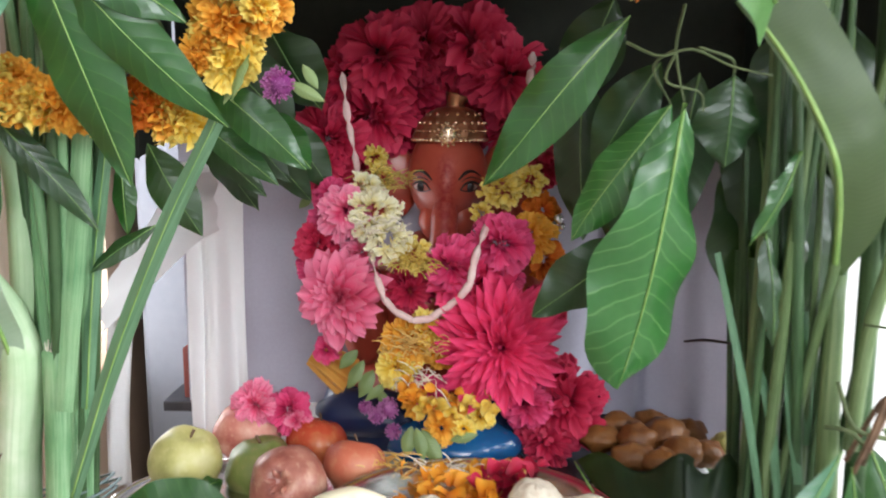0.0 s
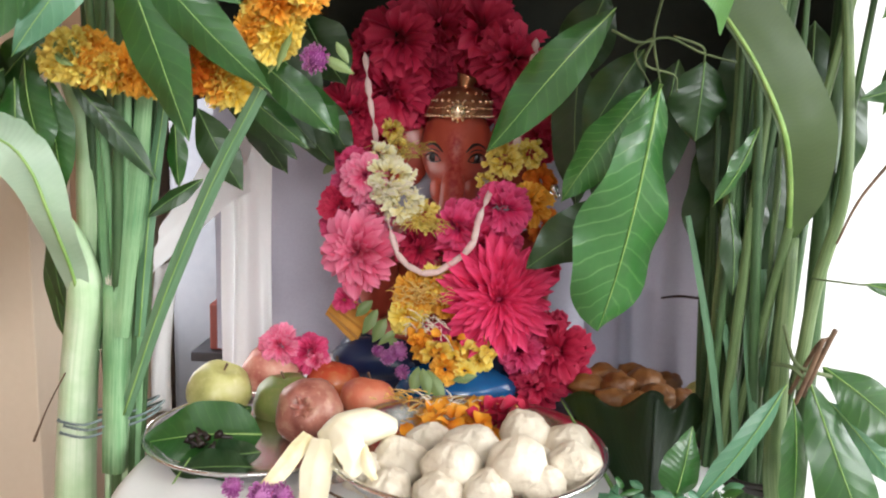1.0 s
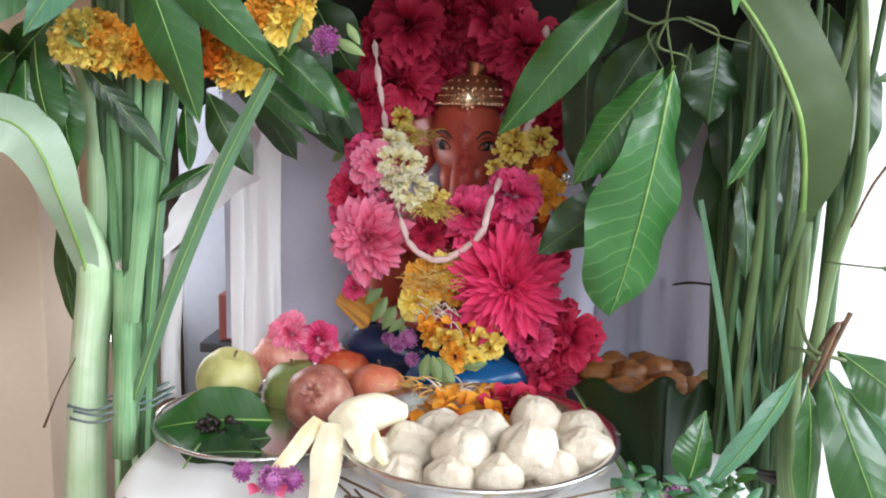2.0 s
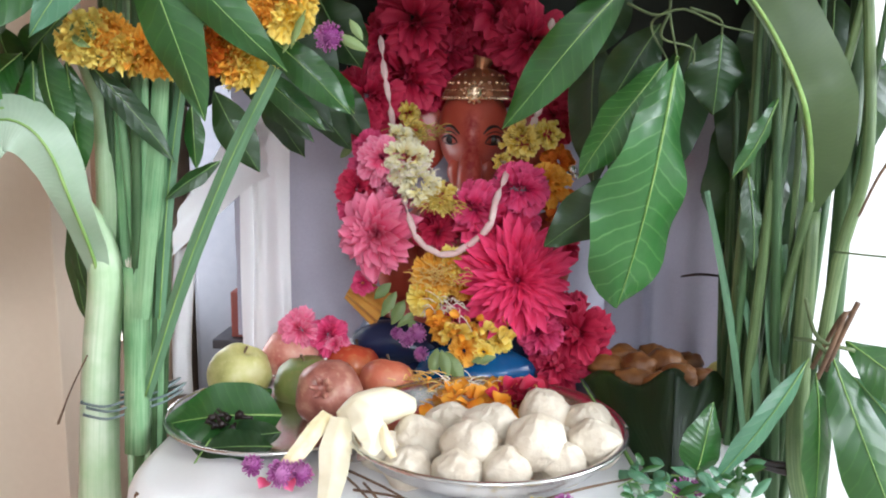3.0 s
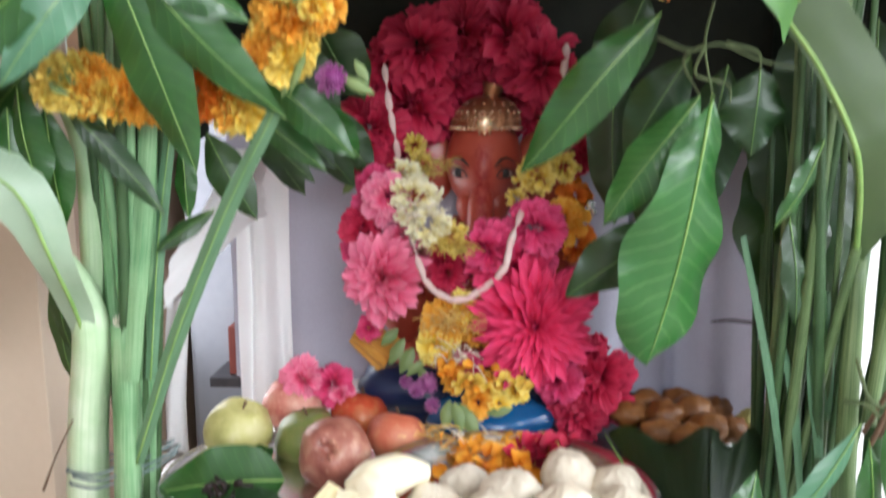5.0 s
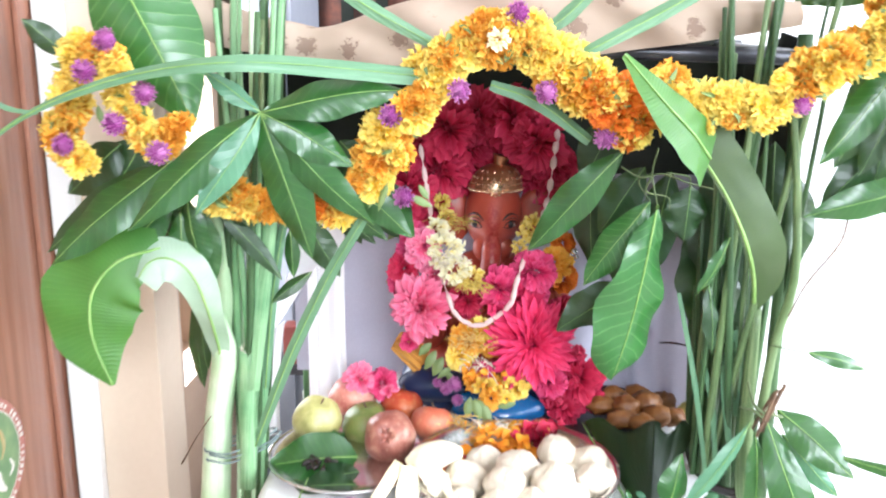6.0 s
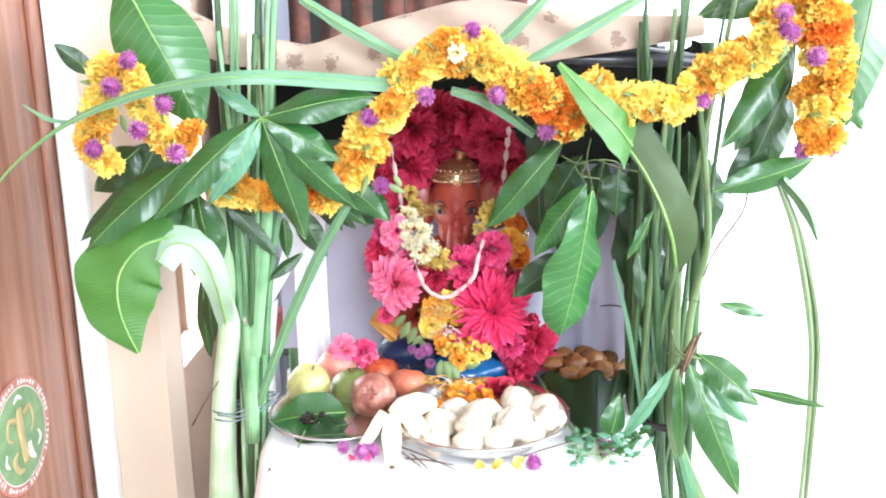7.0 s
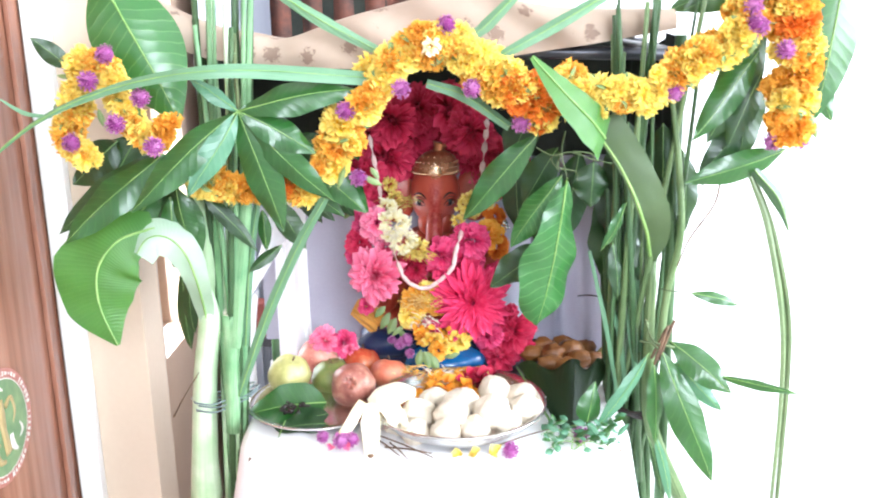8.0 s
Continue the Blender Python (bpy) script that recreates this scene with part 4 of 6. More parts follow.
for pts, w in (([(0.298, 0.690, 0.764), (0.275, 0.690, 0.892), (0.245, 0.690, 1.017)], 0.008), ([(0.312, 0.690, 0.765), (0.298, 0.690, 0.870), (0.282, 0.690, 0.926)], 0.009), ([(0.325, 0.690, 0.813), (0.314, 0.690, 0.893), (0.312, 0.690, 0.966)], 0.012),
               ([(0.334, 0.700, 0.845), (0.331, 0.700, 0.914), (0.324, 0.700, 0.965)], 0.010)):
    ribbon(right_reeds, pts, [w * 0.7, w, w * 0.7], (0.2, -1, 0), REEDLEAF, 0.3, "leaf_blade", 14)

branch = thing("mango_branch", "mango branch with large glossy hanging leaves", "leaves", (0.198, 0.640, 1.166))
# The dark leaves are added to fill the shadowed gaps behind the front ones.
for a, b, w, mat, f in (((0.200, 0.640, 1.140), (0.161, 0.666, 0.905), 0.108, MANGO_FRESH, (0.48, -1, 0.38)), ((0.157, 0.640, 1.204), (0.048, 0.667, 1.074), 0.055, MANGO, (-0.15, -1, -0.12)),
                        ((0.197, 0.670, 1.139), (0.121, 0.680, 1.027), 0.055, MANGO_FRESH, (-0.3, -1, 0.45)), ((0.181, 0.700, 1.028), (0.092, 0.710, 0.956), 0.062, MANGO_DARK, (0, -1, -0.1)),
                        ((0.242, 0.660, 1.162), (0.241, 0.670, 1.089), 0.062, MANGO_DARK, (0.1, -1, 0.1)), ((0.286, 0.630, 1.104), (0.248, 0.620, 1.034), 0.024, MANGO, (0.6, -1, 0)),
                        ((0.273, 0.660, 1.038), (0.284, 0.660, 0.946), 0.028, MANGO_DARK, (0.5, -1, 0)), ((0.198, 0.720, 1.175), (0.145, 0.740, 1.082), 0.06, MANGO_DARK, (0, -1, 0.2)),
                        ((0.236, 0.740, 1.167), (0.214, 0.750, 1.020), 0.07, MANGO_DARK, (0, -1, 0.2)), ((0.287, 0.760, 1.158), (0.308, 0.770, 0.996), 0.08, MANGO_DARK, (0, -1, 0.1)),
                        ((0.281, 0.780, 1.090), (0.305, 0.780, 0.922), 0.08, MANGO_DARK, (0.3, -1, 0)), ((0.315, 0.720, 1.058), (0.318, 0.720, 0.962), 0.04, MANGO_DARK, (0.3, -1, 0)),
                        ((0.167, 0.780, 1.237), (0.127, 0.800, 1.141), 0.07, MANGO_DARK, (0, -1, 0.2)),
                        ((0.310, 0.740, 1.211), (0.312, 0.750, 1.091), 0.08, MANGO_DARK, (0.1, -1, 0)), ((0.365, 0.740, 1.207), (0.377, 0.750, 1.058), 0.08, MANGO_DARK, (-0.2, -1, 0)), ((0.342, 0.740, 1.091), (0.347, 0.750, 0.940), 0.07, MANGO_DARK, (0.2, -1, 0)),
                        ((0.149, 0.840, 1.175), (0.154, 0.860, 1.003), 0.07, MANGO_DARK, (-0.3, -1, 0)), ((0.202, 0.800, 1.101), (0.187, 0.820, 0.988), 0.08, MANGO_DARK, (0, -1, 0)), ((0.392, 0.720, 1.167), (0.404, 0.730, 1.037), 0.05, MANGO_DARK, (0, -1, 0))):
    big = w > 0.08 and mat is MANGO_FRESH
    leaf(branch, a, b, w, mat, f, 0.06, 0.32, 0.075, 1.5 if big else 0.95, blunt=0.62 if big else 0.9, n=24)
for pts in ([(0.193, 0.620, 1.210), (0.190, 0.630, 1.179), (0.200, 0.640, 1.140)], [(0.190, 0.630, 1.179), (0.178, 0.650, 1.167), (0.197, 0.670, 1.139)], [(0.155, 0.640, 1.185), (0.178, 0.630, 1.174), (0.202, 0.630, 1.179), (0.235, 0.640, 1.167), (0.265, 0.640, 1.160)],
            [(0.207, 0.630, 1.180), (0.237, 0.650, 1.173), (0.242, 0.660, 1.159)], [(0.190, 0.630, 1.177), (0.186, 0.640, 1.156), (0.214, 0.650, 1.148), (0.217, 0.650, 1.133)]):
    stalk(branch, pts, [0.0013, 0.0011, 0.0008], TWIG, 6, 14, 0, "twig")

low_branch = thing("leaf_sprig", "sprig of drooping green leaves tied low on the post", "leaves", (0.331, 0.610, 0.891))
for a, b, w, mat, f in (((0.320, 0.600, 0.881), (0.235, 0.580, 0.761), 0.028, MANGO_PALE, (0.3, -1, 0.2)), ((0.327, 0.600, 0.868), (0.333, 0.590, 0.738), 0.034, MANGO, (0.4, -1, 0)), ((0.339, 0.600, 0.885), (0.413, 0.560, 0.689), 0.062, MANGO, (0.1, -1, 0.2)),
                        ((0.354, 0.610, 0.895), (0.432, 0.560, 0.831), 0.055, MANGO, (0, -1, 0.5)), ((0.362, 0.610, 0.863), (0.435, 0.600, 0.785), 0.034, MANGO_PALE, (0, -1, 0.2)), ((0.417, 0.580, 0.850), (0.513, 0.520, 0.845), 0.018, MANGO, (0, -1, 0.9)),
                        ((0.343, 0.640, 0.735), (0.377, 0.640, 0.605), 0.02, MANGO_PALE, (0.2, -1, 0)), ((0.338, 0.650, 0.720), (0.366, 0.650, 0.610), 0.014, MANGO_DARK, (0.2, -1, 0))):
    leaf(low_branch, a, b, w, mat, f, 0.04)
for pts, r in (([(0.335, 0.600, 0.870), (0.346, 0.595, 0.909), (0.354, 0.592, 0.934)], 0.0024), ([(0.329, 0.600, 0.863), (0.337, 0.590, 0.902), (0.344, 0.590, 0.926)], 0.0022), ([(0.327, 0.610, 0.869), (0.343, 0.600, 0.916), (0.352, 0.600, 0.923)], 0.0022),
               ([(0.313, 0.600, 0.934), (0.327, 0.600, 0.899), (0.358, 0.600, 0.889)], 0.0018), ([(0.309, 0.610, 0.896), (0.327, 0.600, 0.894), (0.352, 0.600, 0.863)], 0.0018)):
    stalk(low_branch, pts, [r, r], BROWN_TWIG if r > 0.002 else TWIG, 7, 8, 0.08, "twig")
lone = thing("leaf_sprig", "single small green leaf on a thin side twig", "leaf", (0.409, 0.600, 0.967))
leaf(lone, (0.378, 0.600, 0.973), (0.450, 0.600, 0.952), 0.022, MANGO, (0, -1, 0.6))
stalk(lone, [(0.342, 0.630, 0.971), (0.361, 0.610, 0.972), (0.380, 0.600, 0.972)], [0.001, 0.001], TWIG, 5, 8, 0, "twig")

hanging = thing("hanging_reed", "long dry green reed leaves hanging beside the altar", "leaves", (0.476, 0.640, 1.145))
ribbon(hanging, [(0.466, 0.640, 1.145), (0.502, 0.640, 1.060), (0.534, 0.640, 0.917), (0.543, 0.640, 0.786), (0.540, 0.640, 0.589)], [0.006, 0.012, 0.010, 0.010, 0.007], (0.3, -1, 0), DRY_REED, 0.5, "blade", 30)
ribbon(hanging, [(0.470, 0.646, 1.150), (0.512, 0.648, 1.050), (0.546, 0.648, 0.917), (0.553, 0.650, 0.786), (0.552, 0.650, 0.560)], [0.005, 0.010, 0.008, 0.009, 0.006], (-0.5, -1, 0), DRY_REED, 0.5, "blade", 30)
stalk(hanging, [(0.468, 0.652, 1.150), (0.506, 0.652, 1.060), (0.541, 0.652, 0.915), (0.548, 0.655, 0.780), (0.546, 0.655, 0.57)], [0.0025, 0.003, 0.0028, 0.0025, 0.002], REED_OLIVE, 6, 24, 0.1, "stalk")
ribbon(hanging, [(0.471, 0.630, 1.147), (0.509, 0.630, 1.104), (0.528, 0.630, 1.056)], [0.014, 0.022, 0.003], (0.3, -1, 0), MANGO_DARK, 0.3, "blade", 14, 0.001)
stalk(hanging, [(0.426, 0.640, 1.131), (0.418, 0.640, 1.095), (0.386, 0.645, 1.043), (0.371, 0.650, 1.000)], [0.0016, 0.0016, 0.0012], BROWN_TWIG, 5, 16, 0, "twig")
stalk(hanging, [(0.494, 0.660, 0.993), (0.516, 0.660, 0.911), (0.530, 0.650, 0.849)], [0.0008, 0.0008], BROWN_TWIG, 5, 10, 0, "twig")
corner = thing("leaf_sprig", "broad bluish green leaves behind the end of the garland", "leaves", (0.456, 0.620, 1.293))
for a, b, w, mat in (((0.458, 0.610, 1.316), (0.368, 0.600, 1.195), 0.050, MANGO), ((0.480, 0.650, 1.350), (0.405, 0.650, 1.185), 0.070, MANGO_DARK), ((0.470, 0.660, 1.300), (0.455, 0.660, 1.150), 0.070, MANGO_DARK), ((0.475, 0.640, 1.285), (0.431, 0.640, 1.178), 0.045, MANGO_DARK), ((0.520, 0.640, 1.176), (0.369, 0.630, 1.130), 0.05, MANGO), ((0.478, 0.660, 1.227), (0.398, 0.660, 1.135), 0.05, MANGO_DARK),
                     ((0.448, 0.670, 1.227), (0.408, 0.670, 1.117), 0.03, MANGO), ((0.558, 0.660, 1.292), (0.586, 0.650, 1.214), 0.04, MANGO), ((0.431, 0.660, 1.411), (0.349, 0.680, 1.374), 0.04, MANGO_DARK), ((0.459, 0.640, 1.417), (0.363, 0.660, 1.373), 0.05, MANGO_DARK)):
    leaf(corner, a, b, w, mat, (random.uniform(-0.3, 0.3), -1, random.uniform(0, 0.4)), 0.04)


# ---------- flowers ----------
def petal_mesh(name, mat, width=0.34, cup=0.25, point=1.0, nu=6, nv=4, frill=0.0, curl=0.0):
    """One petal, a metre long along x, cupped towards z; scaled where it is set."""
    bm = bmesh.new()

    def fn(u, v):
        w = (v - 0.5) * 2
        h = width * 0.5 * (0.25 + 0.75 * math.sin(math.pi * min(1, u * 0.72 + 0.05))) * (1 - max(0, (u - 0.72) / 0.28) ** (1.3 / point)) + 0.006
        return Vector((u, w * h, cup * h * w * w * 2 + 0.10 * math.sin(math.pi * u) * cup + frill * math.sin(w * 10 + 1) * u * u - curl * u ** 2.4))
    surface(bm, fn, nu, nv)
    me = bpy.data.meshes.new(name)
    bm.to_mesh(me)
    bm.free()
    me.materials.append(mat)
    return me


def aim(at, face, spin=0.0):
    """A pose at a place with z turned to face."""
    q = Vector(face).normalized().to_track_quat("Z", "Y")
    return Matrix.Translation(at) @ q.to_matrix().to_4x4() @ Matrix.Rotation(spin, 4, "Z")


def dahlia(at, r, mat, label, face=(0, -1, 0.3), rings=6, width=0.36, seed=1, heart=0.25, point=1.0, dense=12):
    rnd = random.Random(seed)
    d = thing("dahlia", label, "flower", at)
    me = petal_mesh("petal", mat, width, 0.45, point)
    base = aim((0, 0, 0), face)
    for k in range(rings):
        f = k / (rings - 1)
        n = int(8 + dense * f)
        tilt = math.radians(78 - 78 * f ** 0.8)
        for j in range(n):
            a = 2 * math.pi * (j + 0.5 * (k % 2)) / n + rnd.uniform(-0.1, 0.1)
            L = r * (heart + (1 - heart) * f) * rnd.uniform(0.80, 1.12)
            m = base @ Matrix.Rotation(a, 4, "Z") @ Matrix.Translation((r * 0.05, 0, r * 0.30 * (1 - f))) @ Matrix.Rotation(-tilt + rnd.uniform(-0.2, 0.2), 4, "Y") @ Matrix.Rotation(rnd.uniform(-0.35, 0.35), 4, "X") @ Matrix.Diagonal((L, L * rnd.uniform(0.85, 1.1), L, 1))
            place("petal", me, d, m)
    bm = bmesh.new()
    ball(bm, Vector(at), r * 0.2, 10, 6)
    part("heart", bm, mat, d)
    return d


def head_mesh(name, mat, petals, width, frill, seed, squash=0.75, inner=0.35, cup=0.3, jag=0.27):
    """A ruffled flower head one unit in radius: many small bent petals round a heart."""
    rnd = random.Random(seed)
    bm = bmesh.new()
    for k in range(petals):
        f = (k + 0.5) / petals
        el = math.asin(1 - f * 1.25) if f < 0.8 else -0.05
        a = k * 2.39996 + rnd.uniform(-0.2, 0.2)
        L = rnd.uniform(0.93 - jag, 0.93 + jag)
        d = Vector((math.cos(el) * math.cos(a), math.cos(el) * math.sin(a), math.sin(el) * squash))
        s = Vector((-math.sin(a), math.cos(a), rnd.uniform(-0.7, 0.7))).normalized()
        n = d.cross(s).normalized()
        ph, lean = rnd.uniform(0, 6), rnd.uniform(-0.5, 0.5) * frill * 3

        def fn(u, v):
            w = (v - 0.5) * 2
            h = width * (0.22 + 0.78 * u)
            rr = inner + (L - inner) * u
            return d * rr + s * (w * h) + n * (cup * h * w * w + lean * u * u + frill * u * u * math.sin(w * 6 + ph)) - d * (width * u * (0.20 * w * w + 0.16 * math.sin(w * 9 + ph)))
        surface(bm, fn, 3, 6)
    ball(bm, (0, 0, 0), inner * 1.15, 8, 6)
    me = bpy.data.meshes.new(name)
    bm.to_mesh(me)
    bm.free()
    me.materials.append(mat)
    return me


MARIGOLDS = {"y": [head_mesh("marigold", YELLOW, 34, 0.37, 0.20, s, 0.8, 0.3) for s in (1, 2)], "o": [head_mesh("marigold", ORANGE, 34, 0.37, 0.20, s, 0.8, 0.3) for s in (3, 4)],
             "d": [head_mesh("marigold", DEEP, 34, 0.37, 0.20, s, 0.8, 0.3) for s in (5, 6)]}
GOMPHRENA = head_mesh("gomphrena", PURPLE, 120, 0.085, 0.03, 9, 1.0, 0.62, 0.1, 0.15)
CREAMS, LEMONS = "cream", "lemon"



def fan_mesh(name, mat, width, frill, curl):
    """A fan-shaped petal with a ruffled outer edge, one unit long."""
    bm = bmesh.new()
    surface(bm, lambda u, v: Vector((u * (1 - 0.20 * (2 * v - 1) ** 2 + 0.05 * u * math.sin((2 * v - 1) * 11)), (2 * v - 1) * 0.5 * width * (0.16 + 0.84 * u ** 0.8),
                                     frill * math.sin((2 * v - 1) * 7.5 + 1) * u ** 2 + 0.12 * width * (2 * v - 1) ** 2 - curl * u ** 2.4)), 5, 10)
    me = bpy.data.meshes.new(name)
    bm.to_mesh(me)
    bm.free()
    me.materials.append(mat)
    return me


FRILLED = {m.name: fan_mesh("petal", m, 0.85, 0.13, 0.30) for m in (RED, MAGENTA, PINK, YELLOW, ORANGE, DEEP)}
NARROW = {m.name: fan_mesh("petal", m, 0.60, 0.12, 0.25) for m in (CREAM, LEMON)}


def bloom(name, label, mat, at, r, face=(0, -1, 0.3), squash=1.0, seed=0):
    """A full flower head: petals set round its heart, the outer ones opened flat."""
    rnd = random.Random(seed)
    wide = mat.name in FRILLED
    me = FRILLED[mat.name] if wide else NARROW[mat.name]
    t = thing(name, label, "flower", at)
    count = 64 if wide else 110
    base = aim((0, 0, 0), face, seed * 1.3)
    for k in range(count):
        f = (k + 0.5) / count
        el = math.asin(max(-0.15, 1 - 1.18 * f))
        a = k * 2.39996 + rnd.uniform(-0.25, 0.25)
        out = r * (0.34 if wide else 0.50) * rnd.uniform(0.6, 1.15)
        L = r * rnd.uniform(0.48, 0.82) * (1.0 if wide else 0.62)
        loose = 0.6 if wide else 1.25
        m = base @ Matrix.Rotation(a, 4, "Z") @ Matrix.Rotation(-el * 0.9, 4, "Y") @ Matrix.Translation((out, 0, 0)) @ Matrix.Rotation(rnd.uniform(-loose, loose), 4, "Y") @ Matrix.Rotation(rnd.uniform(-loose, loose), 4, "Z") @ Matrix.Rotation(rnd.uniform(-1, 1), 4, "X") @ Matrix.Diagonal((L, L * rnd.uniform(0.8, 1.25), L, 1))
        place("petal", me, t, m)
    return t


def blossom(name, label, me, at, r, face=(0, -1, 0.3), squash=1.0, seed=0):
    if me in (CREAMS, LEMONS):
        return bloom(name, label, CREAM if me == CREAMS else LEMON, at, r * 1.12, face, squash, seed)
    if me in ("r", "m", "p"):
        return bloom(name, label, {"r": RED, "m": MAGENTA, "p": PINK}[me], at, r * 1.15, face, squash, seed)
    for key, mat in (("y", YELLOW), ("o", ORANGE), ("d", DEEP)):
        if me in MARIGOLDS[key]:
            return bloom(name, label, mat, at, r * 1.05, face, squash, seed)
    ob = new(name, me)
    ob.matrix_basis = aim(at, face, seed * 1.7) @ Matrix.Diagonal((r, r, r * squash, 1))
    return tagged(ob, label, "flower")


SEPAL = petal_mesh("sepal", BRACT, 0.42, 0.5, 1.0, 4, 4, 0.03, 0.3)


def garland(label, pts, thick, colours, count, seed, small=0.017, balls=()):
    """Marigold heads threaded along a line and packed round it."""
    rnd = random.Random(seed)
    g = thing("flower_garland", label, "garland", pts[0])
    o = Vector(pts[0])
    line = spline(pts, 60)
    bm = bmesh.new()
    tube(bm, pts, [0.002, 0.002], 5, 40)
    part("thread", bm, PALE_THREAD, g)
    count = int(count * 0.85)
    for k in range(count):
        s = (k + rnd.random()) / count
        p = line[min(60, int(s * 60))]
        d = (line[min(60, int(s * 60) + 1)] - line[max(0, int(s * 60) - 1)]).normalized()
        a = rnd.uniform(0, 2 * math.pi)
        n1 = d.orthogonal().normalized()
        out = n1 * math.cos(a) + d.cross(n1) * math.sin(a)
        if out.y > 0.5:
            out.y = -out.y
        rr = small * rnd.uniform(0.65, 1.3)
        c = colours[min(len(colours) - 1, int(s * len(colours)))]
        if rnd.random() < 0.28:
            c = rnd.choice("yyoo")
        q = p + out * max(0.0, thick / 2 - rr * 0.75) * rnd.uniform(0.5, 1.32)
        place("marigold", rnd.choice(MARIGOLDS[c]), g, aim(q - o, out + Vector((0, -0.4, 0)), rnd.uniform(0, 6)) @ Matrix.Diagonal((rr, rr, rr, 1)))
    for k in range(count // 3):
        i = rnd.randrange(60)
        d = (line[i + 1] - line[i]).normalized()
        out = (d.orthogonal().normalized() * rnd.uniform(-1, 1) + d.cross(d.orthogonal().normalized()) * rnd.uniform(-1, 1) + Vector((0, -0.5, 0))).normalized()
        w = rnd.uniform(0.010, 0.019)
        place("sepal", SEPAL, g, aim(line[i] + out * thick * rnd.uniform(0.36, 0.52) - o, out + Vector((rnd.uniform(-1, 1), -0.6, rnd.uniform(-1, 1))), rnd.uniform(0, 6)) @ Matrix.Diagonal((w, w * rnd.uniform(0.6, 1.2), w, 1)))
    for b in balls:
        place("gomphrena", GOMPHRENA, g, aim(Vector(b) - o + Vector((0, 0.008, 0)), (rnd.uniform(-0.5, 0.5), -1, 0.2), rnd.uniform(0, 6)) @ Matrix.Diagonal((0.0135, 0.0135, 0.0145, 1)))
    return g


garland("yellow and orange marigold garland arched over the altar",
        [(-0.137, 0.600, 1.171), (-0.113, 0.585, 1.226), (-0.064, 0.580, 1.290), (-0.010, 0.580, 1.334), (0.043, 0.580, 1.326), (0.089, 0.580, 1.292), (0.123, 0.580, 1.266), (0.169, 0.590, 1.234)], 0.062, "yoyyoyyooyyyyydddd", 130, 21, 0.0190,
        ((-0.110, 0.545, 1.249), (-0.036, 0.545, 1.276), (0.026, 0.550, 1.357), (0.058, 0.545, 1.275), (-0.100, 0.590, 1.152), (0.125, 0.560, 1.226)))
garland("bright yellow marigold garland swagged along the canopy edge",
        [(0.181, 0.600, 1.280), (0.223, 0.590, 1.257), (0.285, 0.585, 1.264), (0.352, 0.580, 1.298), (0.404, 0.580, 1.335), (0.437, 0.580, 1.368)], 0.058, "oyyyyyoyyyyo", 106, 22, 0.0190, ((0.428, 0.545, 1.353), (0.330, 0.560, 1.265)))
garland("orange marigold garland end hanging down with purple globe flowers",
        [(0.457, 0.590, 1.413), (0.491, 0.590, 1.368), (0.497, 0.590, 1.300), (0.497, 0.590, 1.199)], 0.066, "oooodoyooyo", 84, 23, 0.0190, ((0.471, 0.545, 1.318), (0.510, 0.570, 1.196), (0.472, 0.570, 1.195), (0.437, 0.550, 1.348), (0.427, 0.550, 1.373)))
garland("small yellow marigold garland with many purple globe flowers",
        [(-0.454, 0.570, 1.329), (-0.459, 0.560, 1.279), (-0.482, 0.560, 1.228), (-0.460, 0.560, 1.193)], 0.040, "yyyyoy", 34, 24, 0.0165, ((-0.414, 0.535, 1.327), (-0.439, 0.530, 1.294), (-0.468, 0.530, 1.215)))
garland("small yellow marigold garland strand beside the mango leaves",
        [(-0.430, 0.560, 1.318), (-0.410, 0.555, 1.286), (-0.394, 0.550, 1.243), (-0.369, 0.545, 1.217), (-0.338, 0.550, 1.231)], 0.036, "yyyyo", 32, 25, 0.0165, ((-0.370, 0.520, 1.272), (-0.406, 0.520, 1.239), (-0.356, 0.510, 1.210)))
garland("orange marigold strand half hidden behind the mango leaves",
        [(-0.323, 0.600, 1.154), (-0.294, 0.600, 1.147), (-0.261, 0.610, 1.137), (-0.207, 0.620, 1.140), (-0.177, 0.630, 1.130)], 0.044, "yyoyoydoy", 36, 26, 0.0180)
rose = blossom("rose", "small pale cream rose bud on the garland", CREAMS, (0.005, 0.535, 1.329), 0.013)

# bracts and loose leaves among the garland flowers
bracts = thing("bracts", "pale green pointed bracts between the garland flowers", "leaves", (-0.105, 0.580, 1.161))
for a, b, w in (((-0.116, 0.580, 1.173), (-0.127, 0.570, 1.140), 0.016), 
                ((-0.095, 0.600, 1.155), (-0.067, 0.600, 1.140), 0.014), ((-0.083, 0.600, 1.167), (-0.072, 0.600, 1.149), 0.012), ((-0.129, 0.600, 1.166), (-0.142, 0.600, 1.138), 0.010), ((-0.117, 0.600, 1.164), (-0.133, 0.600, 1.172), 0.011), ((-0.492, 0.570, 1.301), (-0.468, 0.570, 1.297), 0.01), ((-0.442, 0.570, 1.257), (-0.436, 0.570, 1.231), 0.012), ((-0.364, 0.560, 1.246), (-0.330, 0.570, 1.248), 0.010),
                ((0.434, 0.560, 1.338), (0.425, 0.560, 1.312), 0.016), ((0.519, 0.570, 1.232), (0.530, 0.570, 1.197), 0.02), ((0.198, 0.570, 1.303), (0.182, 0.580, 1.265), 0.012), ((-0.004, 0.560, 1.319), (0.011, 0.560, 1.304), 0.012)):
    leaf(bracts, a, b, w * 0.8, BRACT, (random.uniform(-0.7, 0.7), -1, 0.3), 0.08, 0.4, 0.06, n=8, rib=False)


